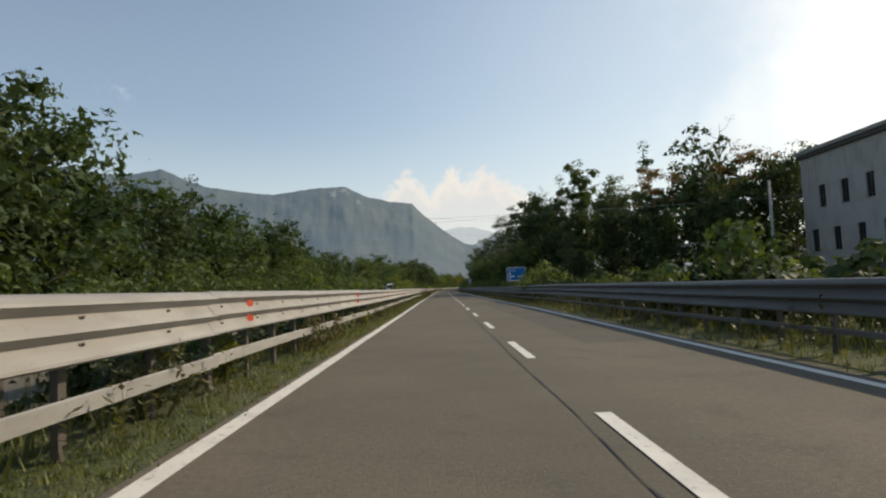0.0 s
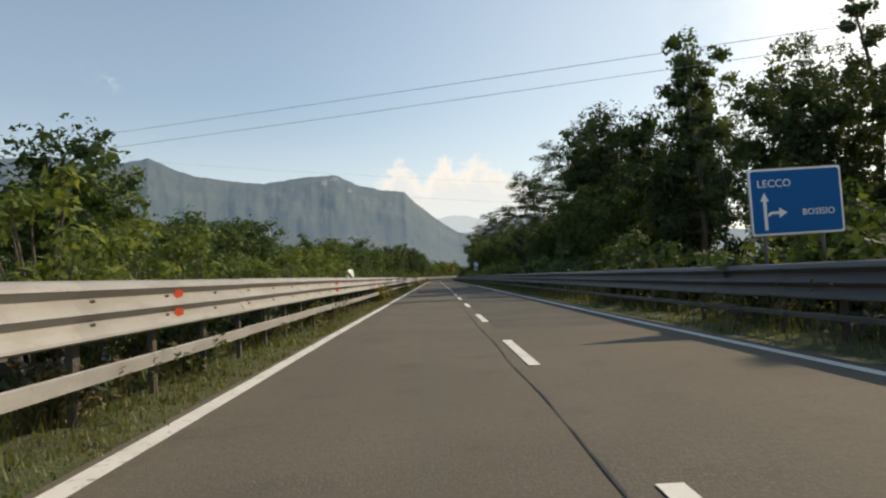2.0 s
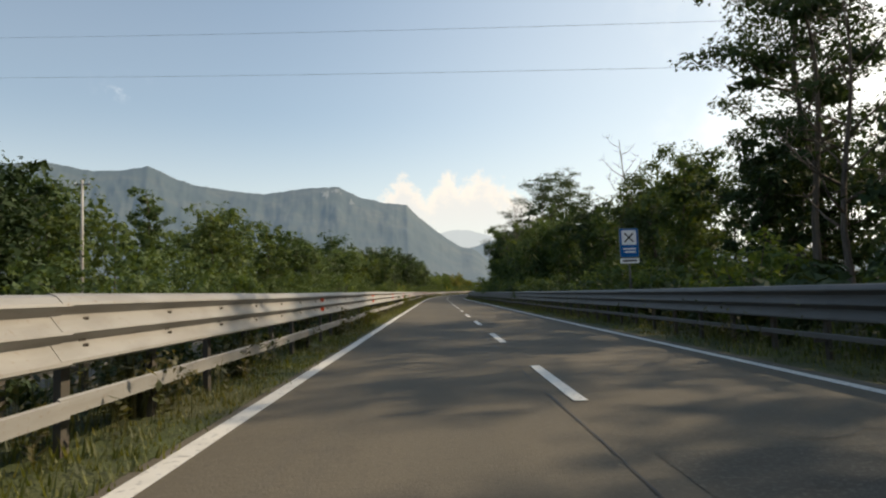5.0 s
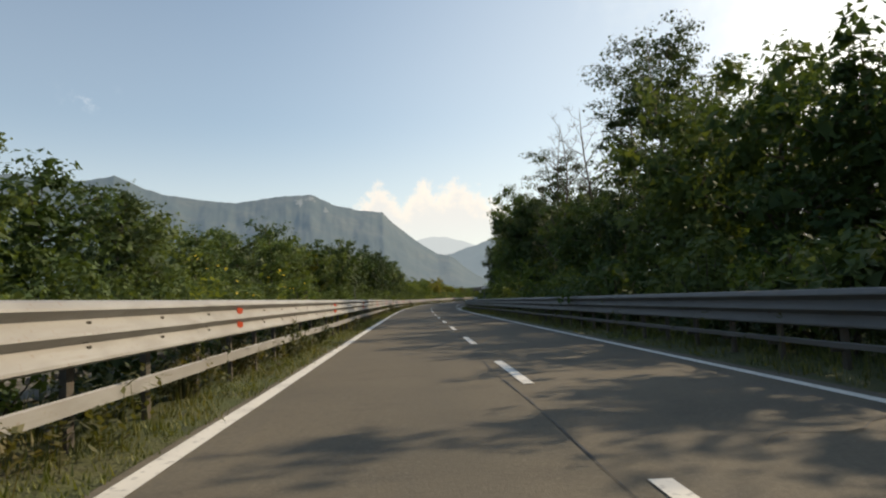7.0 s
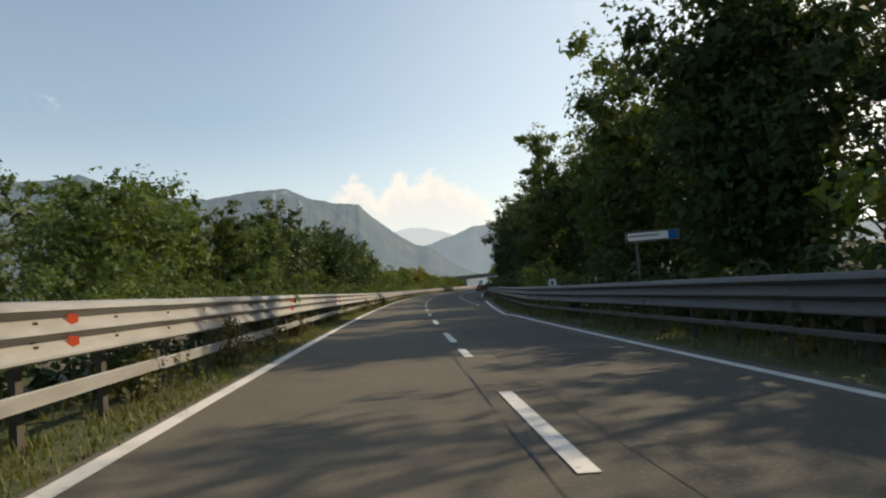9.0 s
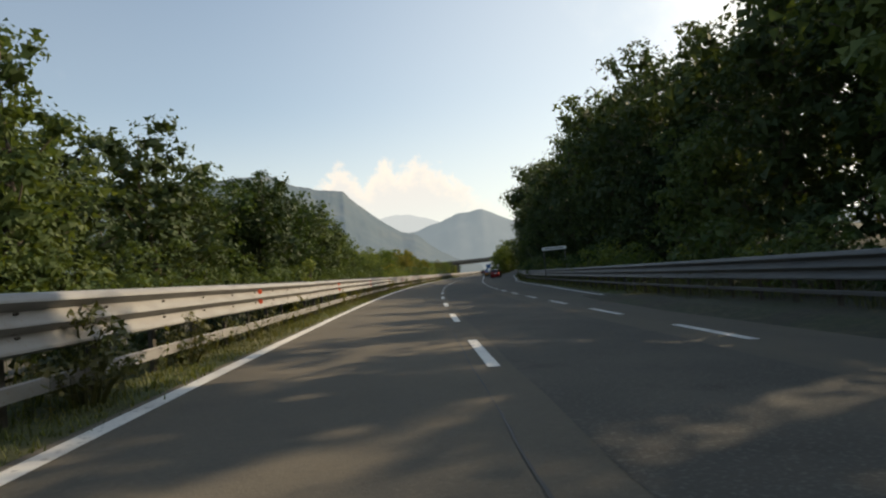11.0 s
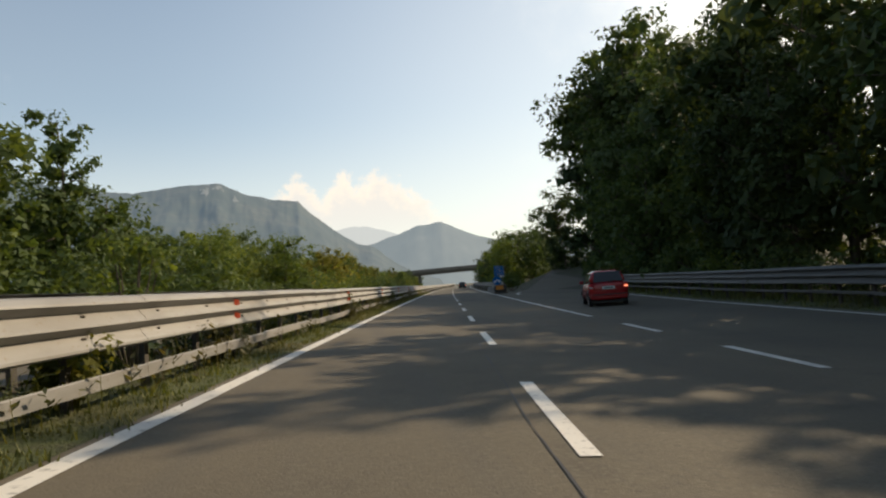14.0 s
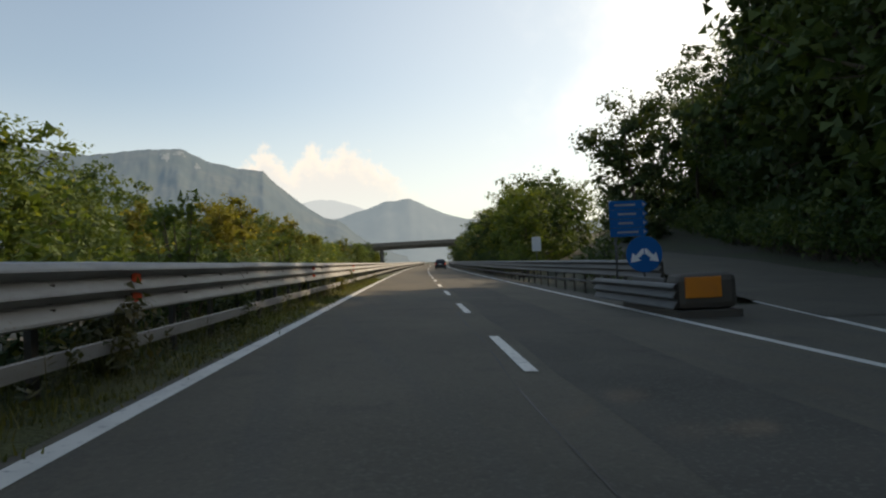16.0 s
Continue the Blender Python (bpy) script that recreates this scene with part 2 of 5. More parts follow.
M = {
    "asphalt": material("asphalt", (0.118, 0.102, 0.075), 0.9, shine=0.3, spots=((0.13, 5, 0.42, 0.62, (0.085, 0.076, 0.059), 0.55), (0.35, 4, 0.35, 0.7, (0.156, 0.134, 0.098), 0.75), (1.3, 5, 0.56, 0.74, (0.071, 0.063, 0.052), 0.6), ((2.2, 0.05, 1), 3, 0.52, 0.72, (0.101, 0.094, 0.080), 0.55), (28, 5, 0.52, 0.70, (0.190, 0.172, 0.132), 0.5), (17, 4, 0.52, 0.72, (0.080, 0.072, 0.058), 0.5), (0.05, 4, 0.45, 0.65, (0.135, 0.113, 0.080), 0.6), ((0.5, 0.02, 1), 3, 0.5, 0.7, (0.090, 0.082, 0.066), 0.5)), bump=(60, 0.5, 0.010)),
    "patch": material("asphalt_patch", (0.083, 0.076, 0.061), 0.9, shine=0.3, spots=((0.5, 4, 0.4, 0.7, (0.123, 0.108, 0.083), 0.7), (1.7, 5, 0.56, 0.74, (0.057, 0.052, 0.042), 0.6), (28, 5, 0.52, 0.70, (0.189, 0.171, 0.135), 0.5)), bump=(60, 0.6, 0.010)),
    "tar": material("tar", (0.012, 0.012, 0.012), 0.6),
    "paint": material("road_paint", (0.72, 0.69, 0.62), 0.6, spots=((1.6, 4, 0.5, 0.8, (0.46, 0.44, 0.40), 0.75), (14, 4, 0.58, 0.72, (0.2, 0.19, 0.18), 0.7)), bump=(120, 0.3, 0.003)),
    "soil": material("soil", (0.050, 0.044, 0.028), 0.95, spots=((0.4, 4, 0.4, 0.65, (0.045, 0.060, 0.020), 0.9), (6, 4, 0.45, 0.7, (0.12, 0.10, 0.055), 0.6)), bump=(18, 0.7, 0.05)),
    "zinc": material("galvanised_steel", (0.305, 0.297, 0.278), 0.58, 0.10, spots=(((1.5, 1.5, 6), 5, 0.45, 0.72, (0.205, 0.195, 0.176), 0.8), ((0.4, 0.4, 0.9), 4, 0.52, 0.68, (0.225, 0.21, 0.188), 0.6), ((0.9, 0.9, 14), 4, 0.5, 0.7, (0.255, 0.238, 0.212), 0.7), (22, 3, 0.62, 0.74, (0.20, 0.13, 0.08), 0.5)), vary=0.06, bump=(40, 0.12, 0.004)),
    # same steel with the shade of the outer rails darkened into its base colour
    "zinc_shaded": material("shaded_galvanised_steel", (0.118, 0.115, 0.108), 0.6, 0.2, spots=(((1.2, 1.2, 5), 4, 0.45, 0.75, (0.085, 0.082, 0.075), 0.8),), vary=0.08),
    "steel_dark": material("weathered_steel", (0.085, 0.075, 0.062), 0.7, 0.2, spots=((20, 3, 0.5, 0.7, (0.10, 0.07, 0.05), 0.6),)),
    "reflector": material("orange_reflector", (0.60, 0.080, 0.030), 0.4),
    "leaf": material("leaf", (0.064, 0.098, 0.033), 0.65, shine=0.2, vary=0.34, island=0.25, translucent=0.27),
    "leaf_dark": material("dark_leaf", (0.044, 0.068, 0.026), 0.65, shine=0.2, vary=0.25, island=0.25, translucent=0.18),
    "leaf_yellow": material("yellowing_leaf", (0.150, 0.150, 0.030), 0.65, shine=0.2, vary=0.25, island=0.25, translucent=0.36),
    "leaf_bright": material("young_leaf", (0.110, 0.150, 0.040), 0.65, shine=0.2, vary=0.2, island=0.25, translucent=0.36),
    "leaf_brown": material("rusty_leaf", (0.13, 0.088, 0.036), 0.65, shine=0.2, vary=0.2, island=0.25, translucent=0.3),
    "bark": material("bark", (0.11, 0.088, 0.066), 0.9, spots=(((8, 8, 1.5), 4, 0.45, 0.7, (0.055, 0.045, 0.036), 0.8),), bump=(30, 0.6, 0.02), vary=0.2),
    "turf": material("turf", (0.070, 0.088, 0.022), 0.95, spots=((0.5, 4, 0.42, 0.62, (0.100, 0.096, 0.032), 0.8), (2.2, 4, 0.5, 0.7, (0.048, 0.060, 0.020), 0.8), (14, 4, 0.5, 0.72, (0.035, 0.040, 0.016), 0.7), (0.9, 3, 0.62, 0.75, (0.085, 0.066, 0.042), 0.8)), bump=(26, 0.9, 0.06)),
    "grass": material("grass", (0.108, 0.130, 0.034), 0.6, island=0.45, translucent=0.3, spots=((0.25, 3, 0.4, 0.65, (0.105, 0.100, 0.036), 0.8),)),
    "weed": material("weed", (0.090, 0.100, 0.033), 0.6, island=0.4, vary=0.2, translucent=0.3, spots=((0.3, 3, 0.45, 0.65, (0.125, 0.100, 0.045), 0.8),)),
    "concrete": material("concrete", (0.42, 0.40, 0.37), 0.88, spots=((0.8, 5, 0.45, 0.7, (0.31, 0.295, 0.27), 0.7), ((3, 3, 0.25), 4, 0.55, 0.75, (0.2, 0.19, 0.175), 0.5)), bump=(25, 0.3, 0.01)),
    # stained concrete whose base is darkened to stand for the bridge's shade
    "girder": material("shaded_stained_concrete", (0.120, 0.118, 0.105), 0.9, spots=((0.5, 5, 0.45, 0.7, (0.085, 0.084, 0.074), 0.7), ((2, 2, 0.2), 4, 0.5, 0.72, (0.17, 0.165, 0.15), 0.5)), bump=(20, 0.3, 0.01)),
    "roof": material("roof_sheet", (0.3, 0.28, 0.26), 0.8, spots=((1.5, 4, 0.4, 0.7, (0.2, 0.18, 0.17), 0.6),)),
    "glass": material("dark_glass", (0.02, 0.022, 0.025), 0.08),
    "blue": material("blue_sign_sheeting", (0.003, 0.110, 0.330), 0.6, shine=0.15, spots=((1.2, 3, 0.5, 0.75, (0.015, 0.125, 0.33), 0.5),)),
    "white": material("white_sheeting", (0.78, 0.79, 0.80), 0.4, spots=((3, 3, 0.55, 0.75, (0.62, 0.62, 0.60), 0.5),)),
    "sign_back": material("sign_back", (0.32, 0.33, 0.34), 0.5, 0.6),
    "orange": material("orange_plastic", (0.60, 0.20, 0.018), 0.4, spots=((4, 3, 0.5, 0.75, (0.5, 0.17, 0.03), 0.6),)),
    "red_paint": material("red_car_paint", (0.36, 0.012, 0.016), 0.22, spots=((3, 3, 0.5, 0.8, (0.30, 0.012, 0.014), 0.5),)),
    "dark_paint": material("dark_car_paint", (0.03, 0.032, 0.036), 0.25),
    "van_paint": material("white_car_paint", (0.78, 0.78, 0.77), 0.28, spots=((2, 3, 0.5, 0.8, (0.68, 0.67, 0.65), 0.5),)),
    "rubber": material("rubber", (0.018, 0.018, 0.018), 0.85),
    "black": material("black_plastic", (0.022, 0.022, 0.024), 0.5),
    "rim": material("alloy", (0.45, 0.45, 0.46), 0.35, 0.8),
    "tail": material("tail_lamp", (0.5, 0.01, 0.012), 0.15),
    "lit": material("lit_tail_lamp", (0.6, 0.02, 0.02), 0.2, glow=((1.0, 0.25, 0.15), 2.5)),
    "petal": material("yellow_petal", (0.72, 0.52, 0.03), 0.6, translucent=0.25),
    "wire": material("cable", (0.22, 0.22, 0.225), 0.5, 0.5),
    # hillsides and cliffs carry the distance haze as a bluish emission
    "hill": material("hazed_far_hillside", (0.028, 0.040, 0.030), 0.95, spots=((0.004, 5, 0.45, 0.65, (0.066, 0.068, 0.046), 0.8), (0.02, 4, 0.45, 0.65, (0.03, 0.042, 0.03), 0.7)), glow=((0.195, 0.285, 0.395), 0.40)),
    "cliff": material("hazed_pale_rock", (0.15, 0.15, 0.135), 0.95, spots=((0.02, 4, 0.45, 0.62, (0.1, 0.11, 0.08), 0.9),), glow=((0.195, 0.285, 0.395), 0.40)),
    "hill_last": material("hazed_farthest_hillside", (0.05, 0.06, 0.055), 0.95, glow=((0.63, 0.69, 0.74), 0.93)),
    "hill_far": material("hazed_farther_hillside", (0.05, 0.06, 0.055), 0.95, spots=((0.004, 5, 0.45, 0.65, (0.08, 0.085, 0.075), 0.8),), glow=((0.38, 0.47, 0.55), 0.56)),
}


# ---- building blocks ----
def mesh_of(name, verts, faces, mat, smooth=False):
    me = bpy.data.meshes.new(name)
    me.from_pydata(verts, [], faces)
    me.materials.append(mat)
    if smooth:
        me.polygons.foreach_set("use_smooth", [True] * len(me.polygons))
    me.update()
    return me


def part(name, bm, mat, parent, label="", place=None, kind=""):
    """Links a bmesh or a mesh as one object under a thing or part, in its parent's own axes."""
    if isinstance(bm, bmesh.types.BMesh):
        me = bpy.data.meshes.new(name)
        bm.to_mesh(me)
        bm.free()
        me.materials.append(mat)
    else:
        me = bm
    ob = new(name, me)
    ob.parent = parent
    if place is not None:
        ob.matrix_basis = place
    return tagged(ob, label, kind=kind)


def thing(name, m, label, category, group="", kind=""):
    ob = new(name)
    ob.empty_display_size = 0.3
    ob.matrix_basis = m
    return tagged(ob, label, category, group, kind)


def box(bm, x0, x1, y0, y1, z0, z1, bevel=0.0):
    r = bmesh.ops.create_cube(bm, size=1.0)
    bmesh.ops.transform(bm, verts=r["verts"], matrix=Matrix.Translation(((x0 + x1) / 2, (y0 + y1) / 2, (z0 + z1) / 2)) @ Matrix.Diagonal((x1 - x0, y1 - y0, z1 - z0, 1)))
    if bevel:
        edges = list({e for v in r["verts"] for e in v.link_edges})
        bmesh.ops.bevel(bm, geom=edges, offset=bevel, segments=2, affect="EDGES", profile=0.5)
    return bm


def boxed(*a, bevel=0.0):
    return box(bmesh.new(), *a, bevel=bevel)


def tube(points, radii, sides=7):
    """Vertices and faces of a tapered tube along points."""
    verts, faces = [], []
    for i, p in enumerate(points):
        a = Vector(points[min(i + 1, len(points) - 1)]) - Vector(points[max(i - 1, 0)])
        q = a.to_track_quat("Z", "Y")
        for k in range(sides):
            t = 2 * math.pi * k / sides
            verts.append(tuple(Vector(p) + q @ Vector((math.cos(t) * radii[i], math.sin(t) * radii[i], 0))))
    for i in range(len(points) - 1):
        for k in range(sides):
            j = (k + 1) % sides
            faces.append((i * sides + k, i * sides + j, (i + 1) * sides + j, (i + 1) * sides + k))
    faces.append(tuple(range(sides))[::-1])
    faces.append(tuple(range((len(points) - 1) * sides, len(points) * sides)))
    return verts, faces


def joined(pieces):
    verts, faces = [], []
    for v, f in pieces:
        k = len(verts)
        verts += v
        faces += [tuple(i + k for i in q) for q in f]
    return verts, faces


def sweep(profile, stations, closed=False, origin=Vector()):
    """Vertices and faces of a profile of (d, z) swept along stations (s, d, z)."""
    verts, faces, n = [], [], len(profile)
    for s, d, z in stations:
        verts += [tuple(at(s, d + p, 0) + Vector((0, 0, ground_z(s, d) - ground_z(s, d + p) + z + q)) - origin) for p, q in profile]
    for i in range(len(stations) - 1):
        for k in range(n if closed else n - 1):
            j = (k + 1) % n
            faces.append((i * n + k, i * n + j, (i + 1) * n + j, (i + 1) * n + k))
    if closed:
        faces.append(tuple(range(n)))
        faces.append(tuple(range((len(stations) - 1) * n, len(stations) * n))[::-1])
    return verts, faces


def strip(s0, s1, d0, d1, z, step=2.0, wander=0.0, seed=0):
    """A flat strip along the road between the lines d0 and d1, numbers or functions of s."""
    f0 = d0 if callable(d0) else (lambda s: d0)
    f1 = d1 if callable(d1) else (lambda s: d1)
    n = max(2, int(round((s1 - s0) / step)) + 1)
    verts, faces = [], []
    for i in range(n):
        s = s0 + (s1 - s0) * i / (n - 1)
        w = wander * noise.noise(Vector((s * 0.31, seed * 7.1, 0)))
        verts += [tuple(at(s, f0(s) + w, z)), tuple(at(s, f1(s) + w, z))]
    for i in range(n - 1):
        faces.append((2 * i, 2 * i + 1, 2 * i + 3, 2 * i + 2))
    return verts, faces


# ---- ground, carriageways, markings ----
def ease(s, a, b):
    t = min(max((s - a) / (b - a), 0.0), 1.0)
    return t * t * (3 - 2 * t)


def right_line(s):
    """Outer edge line of the carriageway, which turns into the line of the exit lane."""
    return 6.41 + 0.79 * ease(s, 222, 300)


def exit_edge(s):
    """Outer edge line of the exit lane."""
    return float(np.interp(s, (246, 275, 300, 313, 325, 344, 361, 381, 400, 421, 445, 470, 500), (6.4, 8.6, 9.8, 10.45, 10.75, 10.95, 12.0, 12.5, 13.5, 16.2, 21.5, 28.0, 38.0)))


def ramp_inner(s):
    return float(np.interp(s, (379, 397, 414, 421, 445, 470, 500), (7.25, 8.0, 9.1, 10.6, 15.8, 22.0, 32.0)))


def ramp_z(s):
    return 4.2 * ease(s, 419, 506)


def sheet(name, verts, faces, mat, label, category, kind="structure"):
    return tagged(new(name, mesh_of(name, verts, faces, mat)), label, category, kind=kind)


def build_ground():
    cols = (-170, -110, -60, -34, -20, -13.2, -11.2, -3.0, -1.6, -0.6, 0.4, 3.5, 7.2, 8.0, 9.0, 11, 13.5, 18, 26, 40, 70, 120, 170)
    verts, faces = [], []
    stations = np.arange(-116, 985, 6.0)
    for s in stations:
        for d in cols:
            rise = 0.0 if abs(d) < 9 else 0.5 * noise.noise(Vector((s * 0.03, d * 0.06, 2.0)))
            rise += 2.2 * ease(d, 15, 45) + (ramp_z(s) - 0.15) * ease(d, ramp_inner(s) - 5, ramp_inner(s)) * (1 if s > 419 else 0)
            verts.append(tuple(at(s, d, -0.06 + rise)))
    n = len(cols)
    for i in range(len(stations) - 1):
        for k in range(n - 1):
            faces.append((i * n + k, i * n + k + 1, (i + 1) * n + k + 1, (i + 1) * n + k))
    k = len(verts)
    verts += [(-6000, -6000, -2.2), (6000, -6000, -2.2), (6000, 6000, -2.2), (-6000, 6000, -2.2)]
    faces.append((k, k + 1, k + 2, k + 3))
    sheet("ground", verts, faces, M["soil"], "rough grassy verge and woodland floor beside the road", "ground")


def build_roads():
    road = thing("road", Matrix(), "worn grey asphalt dual carriageway with cracked joints", "road", kind="structure")
    outer = lambda s: max(right_line(s) + 0.32, exit_edge(s) + 0.4 if 246 < s < 420 else 0)
    pieces, step = [], 3.0
    for s in np.arange(-110, 960, step):
        f = lambda q: outer(q) if q < 420 else right_line(q) + 0.9
        v = []
        for q in (s, s + step):
            e = f(q)
            v += [tuple(at(q, a)) for a in (-0.20, 1.0, 2.3, 3.6, 5.2, min(e - 0.3, 7.2), min(e - 0.02, 8.0), e)]
        pieces.append((v, [(i, i + 1, i + 9, i + 8) for i in range(7)]))
    part("carriageway", mesh_of("carriageway", *joined(pieces), M["asphalt"]), None, road)
    part("opposite_carriageway", mesh_of("opposite_carriageway", *strip(-110, 950, -11.2, -3.3, 0.0, 4), M["asphalt"]), None, road)
    pieces = []
    for s in np.arange(417, 510, 3.0):
        v = [tuple(at(q, d(q), ramp_z(q) + 0.012)) for q in (s, s + 3) for d in (ramp_inner, lambda w: exit_edge(w) + 0.4)]
        pieces.append((v, [(0, 1, 3, 2)]))
    part("slip_road", mesh_of("slip_road", *joined(pieces), M["asphalt"]), None, road)
    # patched wheel tracks, the long joint between the lanes and cross cracks
    for i, (s0, s1, a, b) in enumerate(((12, 47, 4.7, 6.1), (60, 124, 3.37, 6.3), (199, 238, 3.75, 6.1), (272, 346, 3.55, 6.3), (396, 460, 3.6, 5.2))):
        part("asphalt_patch", mesh_of("asphalt_patch", *strip(s0, s1, a, b, 0.004, 2, 0.10, i), M["patch"]), None, road)
    for i, s0 in enumerate(range(-8, 440, 16)):
        part("joint_crack", mesh_of("joint_crack", *strip(s0, s0 + 16, 3.07, lambda q: 3.076 + 0.034 * max(0.0, noise.noise(Vector((q * 0.9, 1.0, 0))) + 0.25 + 0.3 * noise.noise(Vector((q * 4.0, 2.0, 0)))), 0.008, 0.15, 0.06, 3), M["tar"]), None, road)
    rng = random.Random(4)
    for i in range(34):
        s, d0 = rng.uniform(4, 420), rng.uniform(0.6, 4.6)
        w, n = rng.uniform(0.8, 2.2), 9
        v, f = [], []
        for k in range(n):
            d = d0 + w * k / (n - 1)
            q = s + 0.5 * noise.noise(Vector((d * 1.6, i * 3.3, 0))) + 0.25 * (d - d0)
            v += [tuple(at(q, d, 0.009)), tuple(at(q + 0.018, d, 0.009))]
            if k:
                f.append((2 * k - 2, 2 * k, 2 * k + 1, 2 * k - 1))
        part("cross_crack", mesh_of("cross_crack", v, f, M["tar"]), None, road)
    # painted lines
    marks = thing("road_markings", Matrix(), "worn white painted lane and edge lines on the asphalt", "road marking", kind="structure")
    part("left_edge_line", mesh_of("left_edge_line", *strip(-100, 900, -0.105, 0.085, 0.006, 2, 0.015), M["paint"]), None, marks)
    part("right_edge_line", mesh_of("right_edge_line", *strip(-100, 274, lambda s: right_line(s) - 0.08 if s < 246 else exit_edge(s) - 0.08, lambda s: right_line(s) + 0.08 if s < 246 else exit_edge(s) + 0.08, 0.006, 2), M["paint"]), None, marks)
    part("exit_edge_line", mesh_of("exit_edge_line", *strip(274, 420, lambda s: exit_edge(s) - 0.07, lambda s: exit_edge(s) + 0.07, 0.006, 2), M["paint"]), None, marks)
    part("gore_edge_line", mesh_of("gore_edge_line", *strip(376.2, 900, lambda s: right_line(s) - 0.09, lambda s: right_line(s) + 0.09, 0.006, 2), M["paint"]), None, marks)
    part("gore_edge_line", mesh_of("gore_edge_line", *strip(409, 421, lambda s: ramp_inner(s) - 0.08, lambda s: ramp_inner(s) + 0.08, 0.008, 1.5), M["paint"]), None, marks)
    lane_dashes = [(DASH_PHASE + DASH_STEP * k + off, DASH_LONG) for off, lo, hi in ((0.0, -70, 108.5), (-3.277, 110, 225), (-0.90, 232, 283), (-1.103, 285, 690)) for k in range(-9, 93) if lo <= DASH_PHASE + DASH_STEP * k + off < hi]
    for s, long in lane_dashes + [(229.9, 1.5)]:
        part("lane_dash", mesh_of("lane_dash", *strip(s, s + long, LANE - 0.075, LANE + 0.075, 0.010, 1.0), M["paint"]), None, marks)
    for k in range(0, 19):
        s = 261.0 + 6.04 * k
        part("exit_dash", mesh_of("exit_dash", *strip(s, s + 2.8, lambda q: right_line(q) - 0.09, lambda q: right_line(q) + 0.09, 0.010, 1.0), M["paint"]), None, marks)


LANE, DASH_PHASE, DASH_STEP, DASH_LONG = 3.320, 2.321, 7.470, 3.083
build_ground()
build_roads()


# ---- far hills ----
def ridge(name, line, dist, depth, mat, label, seed, rough, rock=None, cols=260, rows=16):
    """A range of hills whose crest runs through (degrees to the left, degrees up)."""
    az = np.array([p[0] for p in line])
    el = np.array([p[1] for p in line])
    order = np.argsort(az)
    verts, faces = [], []
    for i in range(cols + 1):
        a = az.min() + (az.max() - az.min()) * i / cols
        e = np.interp(a, az[order], el[order])
        crest = dist * math.tan(radians(e)) + rough * noise.fractal(Vector((a * 0.9, seed, 0)), 1.0, 2.0, 4)
        for j in range(rows + 1):
            t = (j / rows) ** 1.4
            r = dist - depth * t
            fold = noise.fractal(Vector((a * 0.35, t * 2.6, seed)), 0.9, 2.0, 5)
            z = crest * (1 - t) ** 1.12 * (1 + 0.085 * fold * math.sin(math.pi * t)) - 6 * t
            verts.append((-math.sin(radians(a)) * r, math.cos(radians(a)) * r, z))
    for i in range(cols):
        for j in range(rows):
            k = i * (rows + 1) + j
            faces.append((k, k + 1, k + rows + 2, k + rows + 1))
    me = mesh_of(name, verts, faces, mat, True)
    if rock:
        me.materials.append(M["cliff"])
        for p in me.polygons:
            i, j = divmod(p.index, rows)
            a = az.min() + (az.max() - az.min()) * i / cols
            for ca, ct, wa, wt in rock:
                if ((a - ca) / wa) ** 2 + (((j / rows) ** 1.4 - ct) / wt) ** 2 < 0.5 + 1.6 * noise.noise(Vector((a * 9, j * 1.1, 1))):
                    p.material_index = 1
    return tagged(new(name, me), label, "mountain", kind="structure")


# haze is painted by the materials' glow, paler on each farther range
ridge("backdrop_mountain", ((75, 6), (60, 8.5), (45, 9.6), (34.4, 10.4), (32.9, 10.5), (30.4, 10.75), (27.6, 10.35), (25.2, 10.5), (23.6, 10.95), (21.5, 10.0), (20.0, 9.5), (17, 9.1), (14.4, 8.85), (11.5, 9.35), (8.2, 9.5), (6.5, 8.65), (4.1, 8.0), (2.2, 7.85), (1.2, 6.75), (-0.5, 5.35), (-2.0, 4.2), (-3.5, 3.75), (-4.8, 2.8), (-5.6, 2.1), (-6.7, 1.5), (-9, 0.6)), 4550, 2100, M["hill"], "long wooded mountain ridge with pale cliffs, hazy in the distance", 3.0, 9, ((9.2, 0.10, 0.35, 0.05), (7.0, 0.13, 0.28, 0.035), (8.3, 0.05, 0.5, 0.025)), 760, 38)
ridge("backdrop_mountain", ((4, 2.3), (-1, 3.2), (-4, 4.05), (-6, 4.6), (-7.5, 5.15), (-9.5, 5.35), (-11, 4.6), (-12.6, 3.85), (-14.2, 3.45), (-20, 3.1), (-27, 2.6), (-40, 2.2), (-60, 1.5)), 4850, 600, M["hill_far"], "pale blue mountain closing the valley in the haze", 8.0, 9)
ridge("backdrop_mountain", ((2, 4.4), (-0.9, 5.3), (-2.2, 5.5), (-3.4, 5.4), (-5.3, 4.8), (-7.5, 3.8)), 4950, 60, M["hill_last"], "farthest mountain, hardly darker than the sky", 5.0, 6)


# ---- guard rails ----
WAVES = ((-0.03, 1.130), (0.0, 1.135), (0.042, 1.118), (0.085, 1.072), (0.094, 1.050), (0.002, 0.988), (-0.002, 0.981), (0.088, 0.868), (0.094, 0.850), (0.002, 0.790), (-0.002, 0.783), (0.086, 0.660), (0.090, 0.636), (0.045, 0.615))


